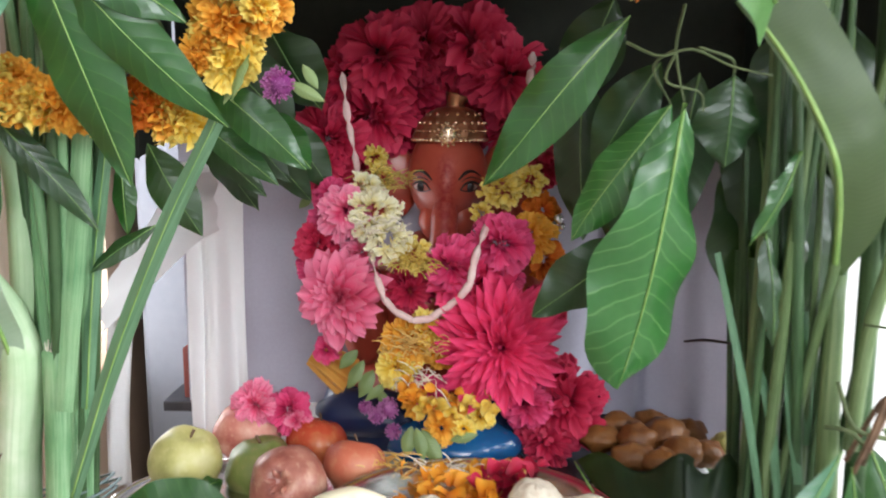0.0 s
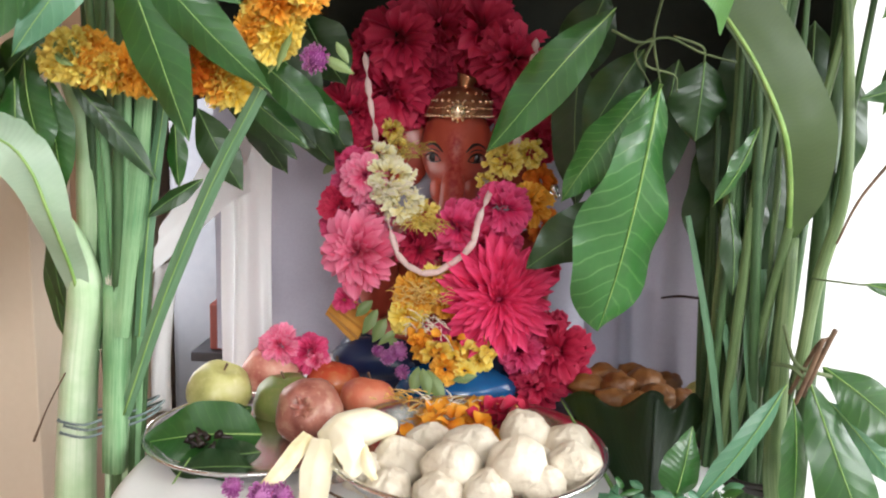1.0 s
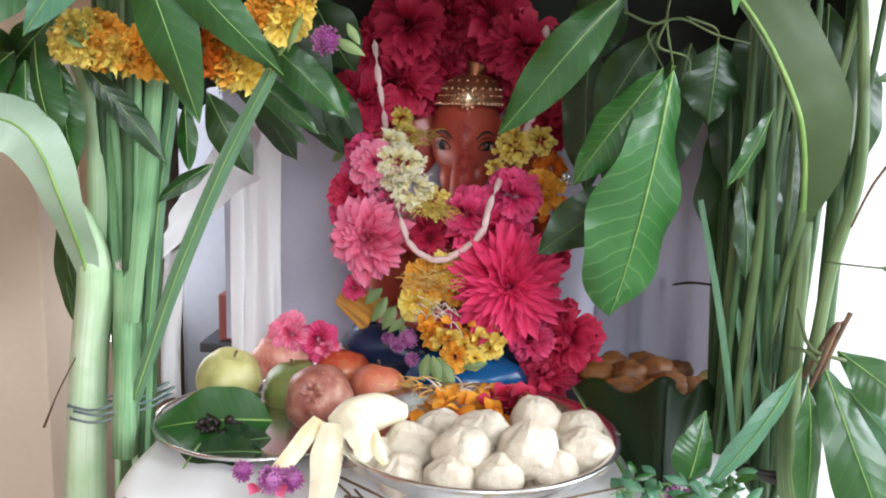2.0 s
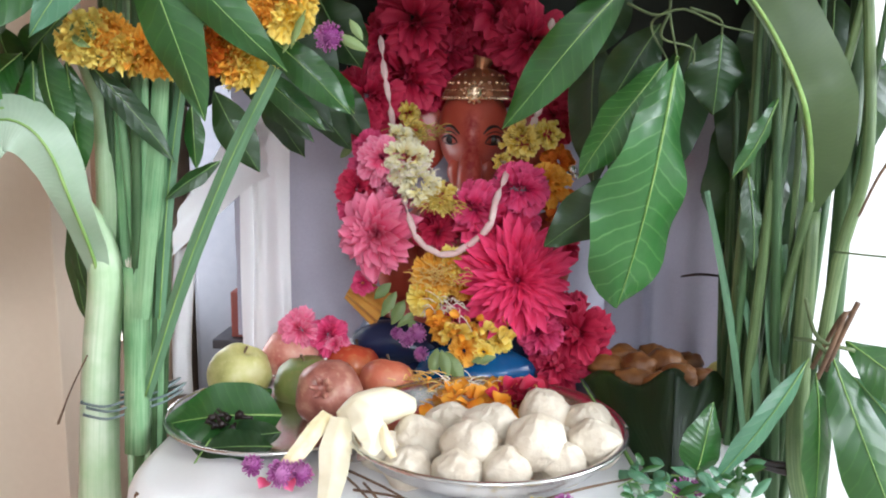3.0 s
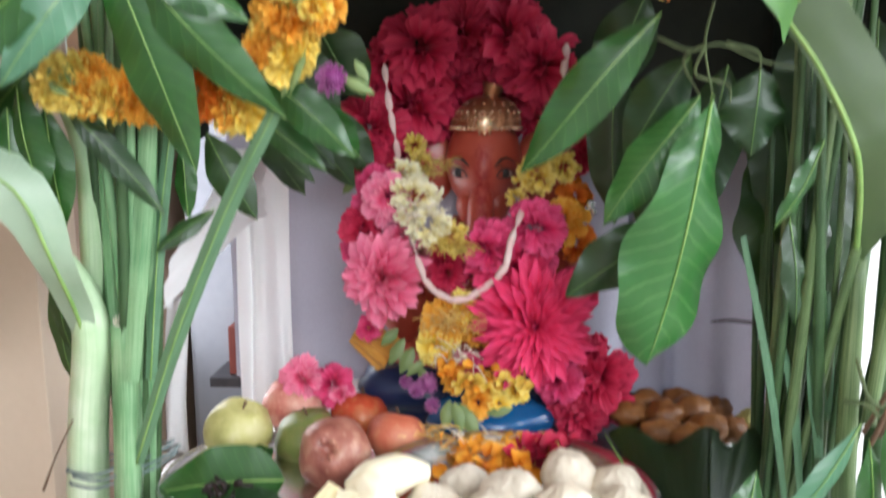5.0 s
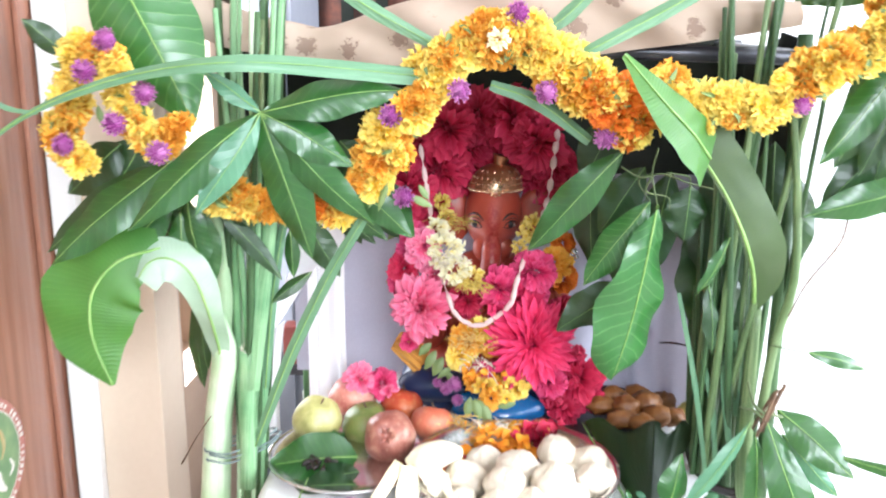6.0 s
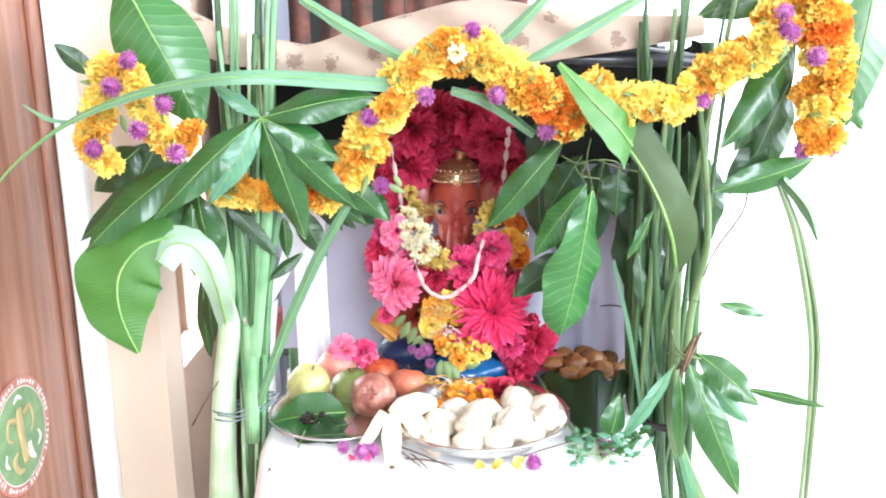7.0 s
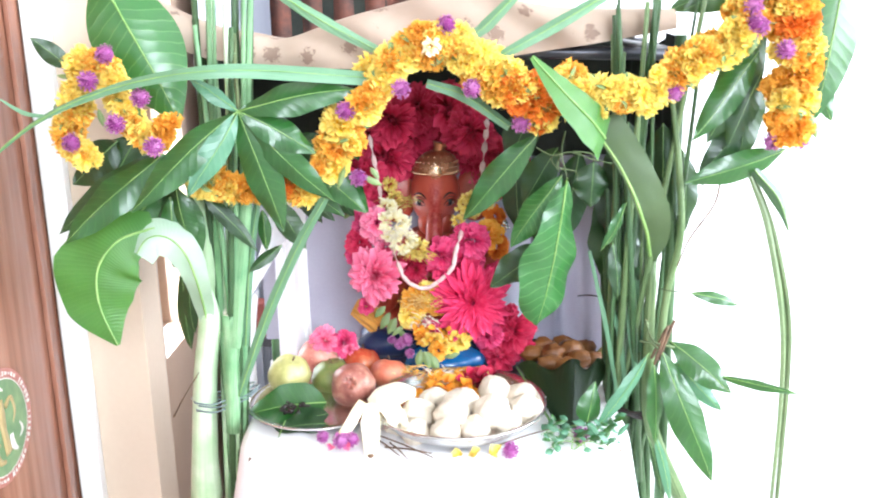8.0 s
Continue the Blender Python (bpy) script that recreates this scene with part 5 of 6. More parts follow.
# ---------- the statue ----------
def statue():
    """A seated elephant-headed figure under a gold crown, one mesh."""
    bm = bmesh.new()
    cx, cy, cz = 0.008, 0.985, 1.063

    def head(u, v):
        a, b = 2 * math.pi * u, math.pi * (0.002 + 0.996 * v)
        d = Vector((math.sin(b) * math.cos(a), math.sin(b) * math.sin(a), math.cos(b)))
        front = max(0.0, -d.y)
        low = min(1.0, max(0.0, (0.45 - d.z) / 1.0))
        ridge = 0.010 * front * low * math.exp(-(d.x / 0.34) ** 2)
        socket = 0.002 * front * math.exp(-((abs(d.x) - 0.62) / 0.2) ** 2 - ((d.z + 0.17) / 0.2) ** 2)
        return Vector((cx + 0.0465 * d.x, cy + 0.052 * d.y - ridge + socket, cz + 0.062 * d.z))
    surface(bm, head, 72, 52, closed=True)
    ball(bm, (cx - 0.004, cy + 0.03, cz - 0.16), 0.095, 24, 14, (1.0, 0.7, 1.0))
    ball(bm, (cx, cy + 0.02, cz - 0.27), 0.12, 24, 12, (1.15, 0.8, 0.5))
    for s in (-1, 1):
        ball(bm, (cx + s * 0.075, cy + 0.02, cz - 0.01), 0.045, 16, 10, (0.9, 0.25, 1.1))
        ball(bm, (cx + s * 0.015, cy - 0.022, cz - 0.052), 0.018, 18, 12, (1.0, 1, 1.3))
        ball(bm, (cx + s * 0.10, cy, cz - 0.17), 0.036, 14, 10, (0.9, 0.9, 1.8))
    tube(bm, [(cx, cy - 0.038, cz - 0.018), (cx - 0.002, cy - 0.046, cz - 0.045), (cx - 0.004, cy - 0.058, cz - 0.085), (cx - 0.010, cy - 0.074, cz - 0.13), (cx - 0.04, cy - 0.085, cz - 0.15)],
         [0.010, 0.0155, 0.0165, 0.014, 0.011], 28, 60, 0.0, 5)
    # crown in tiers, band, boss and beads
    bz = cz + 0.039

    def crown(u, v):
        a = 2 * math.pi * u
        r = (0.0372 * math.sqrt(1 - min(1.0, v * v)) + 0.006) * (1 + 0.008 * math.cos(12 * math.pi * v) + 0.016 * math.cos(18 * a))
        return Vector((cx + 0.001 + 0.006 * v + r * math.cos(a), cy + 1.05 * r * math.sin(a), bz + 0.041 * v))
    surface(bm, crown, 90, 26, closed=True, mat=2)
    tube(bm, [(cx + 0.007, cy, bz + 0.034), (cx + 0.009, cy, bz + 0.043), (cx + 0.012, cy, bz + 0.054)], [0.010, 0.0095, 0.0135], 16, 8, 0.08, 8, mat=2)
    for h, rad, m, size in ((0.002, 0.0440, 24, 0.0026), (0.012, 0.0425, 26, 0.0013), (0.021, 0.0390, 12, 0.0024), (0.031, 0.0310, 8, 0.0018)):
        for k in range(m):
            a = math.pi * (1.0 + (k + 0.5) / m)
            ball(bm, (cx + 0.002 + 0.006 * h / 0.041 + rad * math.cos(a), cy + 1.05 * rad * math.sin(a), bz + h), size, 7, 5, mat=1)
    ball(bm, (cx + 0.002, cy - 0.047, bz + 0.008), 0.0115, 18, 10, (1, 0.4, 1), mat=1)
    for k in range(12):
        a = 2 * math.pi * k / 12
        ball(bm, (cx + 0.002 + 0.0125 * math.cos(a), cy - 0.050, bz + 0.008 + 0.0125 * math.sin(a)), 0.0021, 6, 5, mat=1)
    for k in range(4):
        a = math.pi * (k / 2 + 0.25)
        ball(bm, (cx + 0.002 + 0.005 * math.cos(a), cy - 0.0525, bz + 0.008 + 0.005 * math.sin(a)), 0.0026, 6, 5, mat=1)
    # painted eyes and brows, laid on the face
    def on_face(x, z, lift=0.0006):
        dx, dz = (x - cx) / 0.0465, (z - cz) / 0.062
        front = math.sqrt(max(0.0, 1 - dx * dx - dz * dz))
        low = min(1.0, max(0.0, 0.45 - dz))
        socket = 0.002 * front * math.exp(-((abs(dx) - 0.62) / 0.2) ** 2 - ((dz + 0.17) / 0.2) ** 2)
        return Vector((x, cy - 0.052 * front - 0.010 * front * low * math.exp(-(dx / 0.34) ** 2) + socket - lift, z))
    for s in (-1, 1):
        ex, ez = cx - 0.001 + s * 0.0280, cz - 0.012

        def stroke(pts, radii):
            tube(bm, [on_face(ex + s * x, ez + z) for x, z in pts], radii, 6, 14, mat=3)
        ball(bm, on_face(ex, ez, -0.0016), 0.0074, 16, 10, (1.1, 0.42, 0.52), mat=4)
        ball(bm, on_face(ex - s * 0.0006, ez + 0.0006, 0.0007), 0.0054, 12, 8, (1, 0.4, 1.0), mat=3)
        stroke([(0.0115, 0.0010), (0.006, 0.0048), (0.0, 0.0060), (-0.006, 0.0035), (-0.0110, -0.0030)], [0.0006, 0.0014, 0.0017, 0.0012, 0.0006])
        stroke([(0.0105, -0.0005), (0.003, -0.0046), (-0.004, -0.0048), (-0.0105, -0.0030)], [0.0004, 0.0009, 0.0009, 0.0005])
        stroke([(0.0110, 0.0078), (0.003, 0.0112), (-0.005, 0.0098), (-0.010, 0.0060)], [0.0003, 0.0008, 0.0008, 0.0003])
        stroke([(0.0120, 0.0120), (0.003, 0.0180), (-0.005, 0.0165), (-0.0130, 0.0085)], [0.0005, 0.0016, 0.0021, 0.0008])
    ob = part("statue", bm, [clay_paint(cx, cy, cz), BRIGHT_GOLD, GOLD, INK, WHITE])
    return tagged(ob, "orange clay elephant-headed statue with a gold crown", "statue")


statue()


def pedestal():
    bm = bmesh.new()
    ball(bm, (0.020, 0.860, 0.776), 0.062, 28, 16, (1.15, 0.75, 0.55), 0.1, 3)
    ball(bm, (-0.080, 0.900, 0.798), 0.05, 24, 14, (1.2, 0.7, 0.55), 0.15, 5, mat=1)
    surface(bm, lambda u, v: Vector((0.01 + (0.13 + 0.02 * math.sin(v * 3)) * math.cos(2 * math.pi * u), 0.95 + 0.075 * math.sin(2 * math.pi * u), TOP + 0.007 + 0.07 * v)), 36, 6, closed=True, mat=1)
    tagged(part("pedestal", bm, [BLUE, NAVY]), "glossy blue painted seat under the statue", "pedestal")


pedestal()

N = 0
for px, r, c in (((-0.068, 0.990, 1.197), 0.046, "r"), ((-0.021, 1.020, 1.215), 0.042, "r"), ((0.038, 1.010, 1.211), 0.046, "r"), ((0.075, 0.990, 1.177), 0.044, "r"), ((-0.082, 1.000, 1.128), 0.046, "r"), ((-0.127, 0.970, 1.101), 0.038, "r"), ((-0.028, 1.030, 1.164), 0.040, "r"),
                 ((0.153, 1.000, 1.103), 0.036, "r"), ((0.100, 1.010, 1.139), 0.038, "r"), ((0.120, 1.000, 1.081), 0.03, "r"), ((-0.115, 1.020, 1.177), 0.034, "r"), ((0.080, 1.030, 1.118), 0.04, "r"), ((-0.144, 0.960, 1.061), 0.022, "r"), ((-0.057, 1.020, 1.111), 0.034, "r"), ((-0.052, 1.040, 1.153), 0.034, "r"), ((0.064, 1.040, 1.148), 0.034, "r"), ((0.009, 1.050, 1.185), 0.04, "r"), ((-0.093, 1.000, 1.065), 0.03, "r"), ((0.125, 1.030, 1.118), 0.034, "r")):
    N += 1
    blossom("carnation", "dark red ruffled flower crowding above the crown", c, px, r, (random.uniform(-0.4, 0.4), -1, random.uniform(0.0, 0.5)), 0.7, N)
for px, r, c, lab in (((0.019, 0.845, 0.980), 0.026, "m", "deep pink ruffled flower in the statue's garland"), ((0.067, 0.860, 0.998), 0.030, "m", "deep pink ruffled flower in the statue's garland"), ((-0.099, 0.870, 1.029), 0.026, "p", "pale pink ruffled flower beside the face"),
                      ((-0.128, 0.880, 0.995), 0.022, "r", "dark red ruffled flower beside the drape"), ((-0.117, 0.900, 1.045), 0.018, "m", "small purple-pink flower beside the face"), ((0.138, 0.880, 0.821), 0.040, "r", "dark red ruffled flower by the leaf bowl"), ((0.157, 0.885, 0.795), 0.026, "r", "dark red ruffled flower by the leaf bowl"),
                      ((0.121, 0.870, 0.780), 0.03, "r", "dark red ruffled flower by the leaf bowl"), ((0.097, 0.850, 0.827), 0.024, "m", "deep pink ruffled flower below the dahlia"), ((-0.004, 0.830, 0.846), 0.018, "m", "deep pink ruffled flower below the dahlia"), ((-0.119, 0.870, 0.879), 0.014, "m", "small purple-pink flower below the dahlia"),
                      ((-0.195, 0.850, 0.824), 0.022, "p", "bright pink ruffled flower on the fruit"), ((-0.161, 0.860, 0.814), 0.022, "m", "bright pink ruffled flower on the fruit"), ((-0.211, 0.860, 0.808), 0.016, "p", "bright pink ruffled flower on the fruit"), ((-0.151, 0.855, 0.805), 0.014, "p", "bright pink ruffled flower on the fruit"),
                      ((-0.132, 0.950, 1.072), 0.026, "r", "dark red ruffled flower beside the face"), ((-0.114, 0.900, 1.015), 0.024, "m", "deep pink ruffled flower beside the face"), ((-0.133, 0.890, 0.966), 0.018, "m", "deep pink ruffled flower beside the face"), ((0.060, 0.875, 0.963), 0.028, "m", "deep pink ruffled flower in the garland"),
                      ((-0.080, 0.880, 0.986), 0.02, "p", "pale pink ruffled flower above the dahlia"), ((0.117, 0.890, 0.924), 0.024, "r", "dark red ruffled flower behind the dahlia"), ((-0.032, 0.890, 0.941), 0.024, "r", "dark red ruffled flower under the garland"), ((0.119, 0.875, 0.843), 0.026, "r", "dark red ruffled flower behind the dahlia")):
    N += 1
    blossom("carnation", lab, c, px, r, (random.uniform(-0.4, 0.4), -1, random.uniform(0.1, 0.5)), 0.75, N)
for px, r, me, lab in (((-0.064, 0.860, 1.028), 0.032, CREAMS, "cream chrysanthemum with yellow heart beside the face"), ((-0.050, 0.850, 1.003), 0.028, CREAMS, "cream chrysanthemum with yellow heart beside the face"), ((-0.078, 0.890, 1.053), 0.020, CREAMS, "cream chrysanthemum with yellow heart beside the face"),
                       ((0.068, 0.900, 1.053), 0.026, LEMONS, "yellow chrysanthemum beside the face"), ((0.102, 0.920, 1.060), 0.020, LEMONS, "yellow chrysanthemum beside the face"), ((-0.066, 0.940, 1.062), 0.016, LEMONS, "yellow chrysanthemum beside the face"), ((-0.021, 0.850, 0.987), 0.020, LEMONS, "yellow chrysanthemum below the face"), 
                       ((0.048, 0.890, 1.026), 0.014, LEMONS, "yellow chrysanthemum beside the face"), ((0.104, 0.900, 1.002), 0.026, MARIGOLDS["o"][0], "orange marigold beside the face"), ((0.117, 0.910, 0.974), 0.022, MARIGOLDS["d"][0], "orange marigold beside the face"), ((0.116, 0.930, 1.025), 0.02, MARIGOLDS["d"][1], "orange marigold beside the face"),
                       ((-0.028, 0.835, 0.899), 0.026, MARIGOLDS["o"][1], "orange and yellow marigold on the statue"), ((-0.009, 0.840, 0.908), 0.022, MARIGOLDS["y"][0], "orange and yellow marigold on the statue"), ((-0.037, 0.830, 0.872), 0.022, MARIGOLDS["y"][1], "orange and yellow marigold on the statue"), ((0.005, 0.850, 0.887), 0.02, MARIGOLDS["o"][0], "orange and yellow marigold on the statue"),
                       ((-0.016, 0.820, 0.835), 0.016, MARIGOLDS["o"][0], "orange marigold at the statue's feet"), ((0.007, 0.810, 0.815), 0.017, MARIGOLDS["o"][1], "orange marigold at the statue's feet"), ((0.030, 0.810, 0.814), 0.014, MARIGOLDS["y"][0], "yellow marigold at the statue's feet"), ((0.049, 0.820, 0.824), 0.014, MARIGOLDS["y"][1], "yellow marigold at the statue's feet"),
                       ((0.020, 0.825, 0.828), 0.016, MARIGOLDS["o"][1], "orange marigold at the statue's feet"), ((-0.075, 0.960, 1.084), 0.016, LEMONS, "yellow chrysanthemum above the face")):
    N += 1
    blossom("chrysanthemum" if me in (CREAMS, LEMONS) else "marigold", lab, me, px, r, (random.uniform(-0.4, 0.4), -1, random.uniform(0.1, 0.5)), 0.8, N)
for px, r in (((-0.047, 0.820, 0.831), 0.012), ((-0.060, 0.825, 0.822), 0.010), ((-0.042, 0.815, 0.808), 0.009), ((-0.074, 0.840, 0.825), 0.008), ((-0.122, 0.560, 0.772), 0.012), ((-0.133, 0.565, 0.772), 0.009), ((0.107, 0.530, 0.764), 0.0135), ((-0.137, 0.545, 0.778), 0.013), ((-0.163, 0.550, 0.782), 0.010), ((0.216, 0.570, 0.765), 0.014), ((-0.113, 0.890, 1.039), 0.010)):
    N += 1
    blossom("globe_flower", "small purple globe flower lying among the offerings", GOMPHRENA, px, r, (random.uniform(-0.5, 0.5), -1, 0.4), 1.0, N)

dahlia((-0.095, 0.845, 0.944), 0.053, PINK, "large open pink dahlia on the statue's garland", (-0.35, -1, 0.15), 7, 0.38, 2, 0.3, 0.7)
dahlia((0.065, 0.825, 0.900), 0.069, CRIMSON, "very large open crimson dahlia on the statue's garland", (0.15, -1, 0.05), 12, 0.21, 3, 0.22, 0.8, 22)
dahlia((0.043, 0.860, 0.950), 0.050, CRIMSON, "crimson dahlia turned upward above the large one", (0.1, -0.7, 0.7), 5, 0.5, 4, 0.4, 0.7)


def threads(label, at, r, count, mat, seed, lift=0.4, thick=0.0007):
    rnd = random.Random(seed)
    at = Vector(at)
    bm = bmesh.new()
    for k in range(count):
        p = at + Vector((rnd.uniform(-1, 1), rnd.uniform(-0.5, 0.5), rnd.uniform(-0.35, 0.35))) * r
        a = rnd.uniform(0, 2 * math.pi)
        d = Vector((math.cos(a), -abs(math.sin(a)) * 0.6, rnd.uniform(-0.5, 1.0) * lift)) * r * rnd.uniform(0.5, 1.0)
        tube(bm, [p, p + d * 0.5 + Vector((0, -0.002, 0.25 * r * rnd.random())), p + d], [thick, thick, thick * 0.6], 4, 6)
    return tagged(part("petal_threads", bm, mat), label, "petals")


threads("loose orange petal threads heaped before the statue", (-0.033, 0.780, 0.781), 0.036, 80, THREAD, 31)
threads("loose pale threads heaped before the statue", (0.016, 0.770, 0.781), 0.026, 34, PALE_THREAD, 32, 0.8)
threads("orange petal threads on top of the offerings", (0.062, 0.770, 0.783), 0.028, 30, THREAD, 33)
threads("yellow petal threads below the face", (-0.020, 0.830, 0.982), 0.02, 50, plain("yellow_thread", (0.62, 0.42, 0.06), (0.76, 0.58, 0.16), 40, 0.6), 34, -0.6)
threads("pale threads hanging on the marigolds", (-0.017, 0.815, 0.866), 0.026, 30, PALE_THREAD, 35, -1.2)
threads("orange petal threads on the marigolds", (-0.024, 0.810, 0.900), 0.03, 60, THREAD, 36, 0.5)
threads("cream petal threads on the chrysanthemums", (-0.053, 0.825, 1.021), 0.024, 22, PALE_THREAD, 38, 0.4)
threads("yellow petal threads beside the crown", (-0.059, 0.900, 1.060), 0.026, 60, plain("olive_thread", (0.42, 0.30, 0.05), (0.60, 0.44, 0.12), 40, 0.6), 37, 0.6)


def petals(label, at, spread, count, size, mat, seed, up=0.3):
    """Loose petals heaped together."""
    rnd = random.Random(seed)
    t = thing("loose_petals", label, "petals", at)
    me = petal_mesh("petal", mat, 0.8, 0.35, 0.5, 4, 4)
    for k in range(count):
        o = Vector((rnd.uniform(-1, 1) * spread[0], rnd.uniform(-1, 1) * spread[1], rnd.random() * spread[2]))
        s = size * rnd.uniform(0.7, 1.2)
        place("petal", me, t, aim(o, (rnd.uniform(-0.7, 0.7), -rnd.random() * 0.8, up + rnd.random()), rnd.uniform(0, 6)) @ Matrix.Diagonal((s, s, s, 1)))
    return t


petals("heap of loose orange petals behind the dumplings", (0.017, 0.745, 0.769), (0.05, 0.018, 0.016), 46, 0.019, ORANGE, 41)
petals("loose reddish petals behind the dumplings", (0.074, 0.760, 0.777), (0.03, 0.015, 0.014), 26, 0.02, RED, 42)
petals("yellow and orange petals at the statue's feet", (0.026, 0.800, 0.832), (0.04, 0.012, 0.02), 34, 0.012, LEMON, 43, 0.0)
petals("orange petals at the statue's feet", (-0.006, 0.800, 0.834), (0.03, 0.012, 0.03), 26, 0.013, ORANGE, 44, 0.0)
petals("a few yellow petals fallen on the cloth", (0.063, 0.515, 0.762), (0.028, 0.006, 0.004), 9, 0.016, LEMON, 45)
petals("a few orange petals fallen on the cloth", (-0.139, 0.555, 0.767), (0.012, 0.006, 0.003), 4, 0.014, PINK, 46)

greens = thing("leaf_sprig", "small grey-green leaves at the statue's feet", "leaves", (-0.018, 0.800, 0.804))
for a, b, w in (((-0.022, 0.800, 0.820), (-0.027, 0.790, 0.790), 0.018), ((-0.012, 0.800, 0.817), (0.010, 0.785, 0.781), 0.02), ((-0.017, 0.795, 0.820), (-0.008, 0.785, 0.789), 0.016), ((-0.076, 0.850, 0.874), (-0.094, 0.845, 0.843), 0.018), ((-0.065, 0.845, 0.865), (-0.081, 0.840, 0.835), 0.02), ((-0.051, 0.840, 0.853), (-0.074, 0.835, 0.833), 0.012),
                ((-0.084, 0.860, 0.882), (-0.104, 0.855, 0.862), 0.016), ((-0.061, 0.840, 0.846), (-0.043, 0.830, 0.821), 0.014), ((-0.143, 0.930, 1.044), (-0.159, 0.930, 1.027), 0.012), ((-0.144, 0.900, 0.961), (-0.159, 0.900, 0.968), 0.012), ((0.017, 0.800, 0.805), (0.046, 0.800, 0.812), 0.012)):
    leaf(greens, a, b, w, BRACT, (random.uniform(-0.5, 0.5), -1, 0.4), 0.1, 0.3, n=8, rib=False)


def cotton_garland(label, pts, count, r):
    g = thing("cotton_garland", label, "garland", pts[0])
    line = spline(pts, 80)
    bm = bmesh.new()
    tube(bm, pts, [0.0009, 0.0009], 5, 60)
    part("string", bm, COTTON, g)
    for k in range(count):
        i = int((k + 0.5) / count * 80)
        p, d = line[i], (line[min(i + 1, 80)] - line[max(i - 1, 0)]).normalized()
        L = (line[80] - line[0]).length
        step = sum((line[j + 1] - line[j]).length for j in range(80)) / count
        bm = bmesh.new()
        tube(bm, [p - d * step * 0.46, p - d * step * 0.2, p + d * step * 0.2, p + d * step * 0.46], [0.0012, r, r * random.uniform(0.8, 1.1), 0.0012], 8, 10)
        part("bead", bm, COTTON, g)


cotton_garland("cotton bead garland tinged pink round the statue's neck", [(-0.107, 0.930, 1.179), (-0.097, 0.900, 1.130), (-0.090, 0.910, 1.080), (-0.086, 0.930, 1.020), (-0.061, 0.830, 0.975), (-0.044, 0.815, 0.941), (-0.015, 0.810, 0.928), (0.011, 0.815, 0.938), (0.034, 0.815, 0.961), (0.042, 0.820, 0.991), (0.057, 0.860, 1.027)], 17, 0.0040)
cotton_garland("short cotton bead strand beside the red flowers", [(0.104, 0.950, 1.198), (0.101, 0.950, 1.164), (0.092, 0.930, 1.101), (0.081, 0.900, 1.067)], 6, 0.005)


def orange_item():
    bm = bmesh.new()
    a, b, c, d = (Vector(p) for p in ((-0.155, 0.930, 0.845), (-0.137, 0.930, 0.875), (-0.088, 0.900, 0.859), (-0.112, 0.900, 0.813)))
    surface(bm, lambda u, v: (a.lerp(d, u)).lerp(b.lerp(c, u), v) + Vector((0, -0.02 * math.sin(math.pi * v) - 0.004 * math.sin(v * 22), 0)), 14, 24)
    surface(bm, lambda u, v: (a.lerp(d, u)).lerp(b.lerp(c, u), v) + Vector((0, 0.02 * math.sin(math.pi * v), 0)), 14, 12)
    tagged(part("silk_cloth", bm, ORANGE_CLOTH), "folded orange silk cloth behind the flowers", "cloth")


orange_item()
bm = bmesh.new()
tube(bm, [(0.248, 0.800, 0.911), (0.263, 0.780, 0.918), (0.284, 0.760, 0.920)], [0.0012, 0.0016, 0.0012], 6, 10)
tagged(part("wire_end", bm, INK), "short black wire end sticking out by the drape", "wire")
trinket = thing("trinket", "small silver trinket hanging beside the flowers", "ornament", (0.132, 0.900, 1.020))
for dx, dz, r in ((0, 0, 0.006), (0.004, -0.008, 0.004), (-0.005, -0.006, 0.004)):
    bm = bmesh.new()
    ball(bm, Vector((0.132, 0.900, 1.020)) + Vector((dx, 0, dz)), r, 12, 8, (1, 0.7, 1))
    part("bead", bm, STEEL, trinket)


# ---------- offerings on the table ----------
def fruit(name, label, at, r, mat, squash=(1, 1, 0.9), lump=0.06, seed=1, calyx=None, tilt=(0.2, -1, 0.6)):
    at = Vector(at)
    f = thing(name, label, "fruit", at)
    bm = bmesh.new()

    def fn(u, v):
        a, b = 2 * math.pi * u, math.pi * (0.002 + 0.996 * v)
        d = Vector((math.sin(b) * math.cos(a), math.sin(b) * math.sin(a), math.cos(b)))
        k = 1 + lump * noise.noise(d * 1.8 + Vector((seed, seed * 2, 0))) + 0.02 * math.cos(5 * a) * math.sin(b)
        dent = 0.22 * math.exp(-(b / 0.3) ** 2) + 0.12 * math.exp(-((math.pi - b) / 0.3) ** 2)
        return Vector((d.x * squash[0], d.y * squash[1], d.z * (squash[2] - dent))) * r * k
    surface(bm, fn, 28, 20, closed=True)
    bmesh.ops.transform(bm, verts=bm.verts, matrix=aim(at, tilt))
    part("skin", bm, mat, f)
    m = aim(at, tilt)
    if calyx:
        for k in range(6):
            a = k * math.pi / 3
            bm = bmesh.new()
            p = Vector((math.cos(a), math.sin(a), 0))
            tube(bm, [m @ (p * 0.006 + Vector((0, 0, r * 0.68))), m @ (p * 0.009 + Vector((0, 0, r * 0.9))), m @ (p * 0.013 + Vector((0, 0, r * 1.0)))], [0.004, 0.003, 0.0008], 6, 5)
            part("calyx", bm, calyx, f)
    else:
        bm = bmesh.new()
        tube(bm, [m @ Vector((0, 0, r * 0.62)), m @ Vector((0.001, 0.001, r * 0.8)), m @ Vector((0.004, 0.002, r * 0.98))], [0.0016, 0.0013, 0.0018], 6, 6)
        part("stalk", bm, BROWN_TWIG, f)
    return f


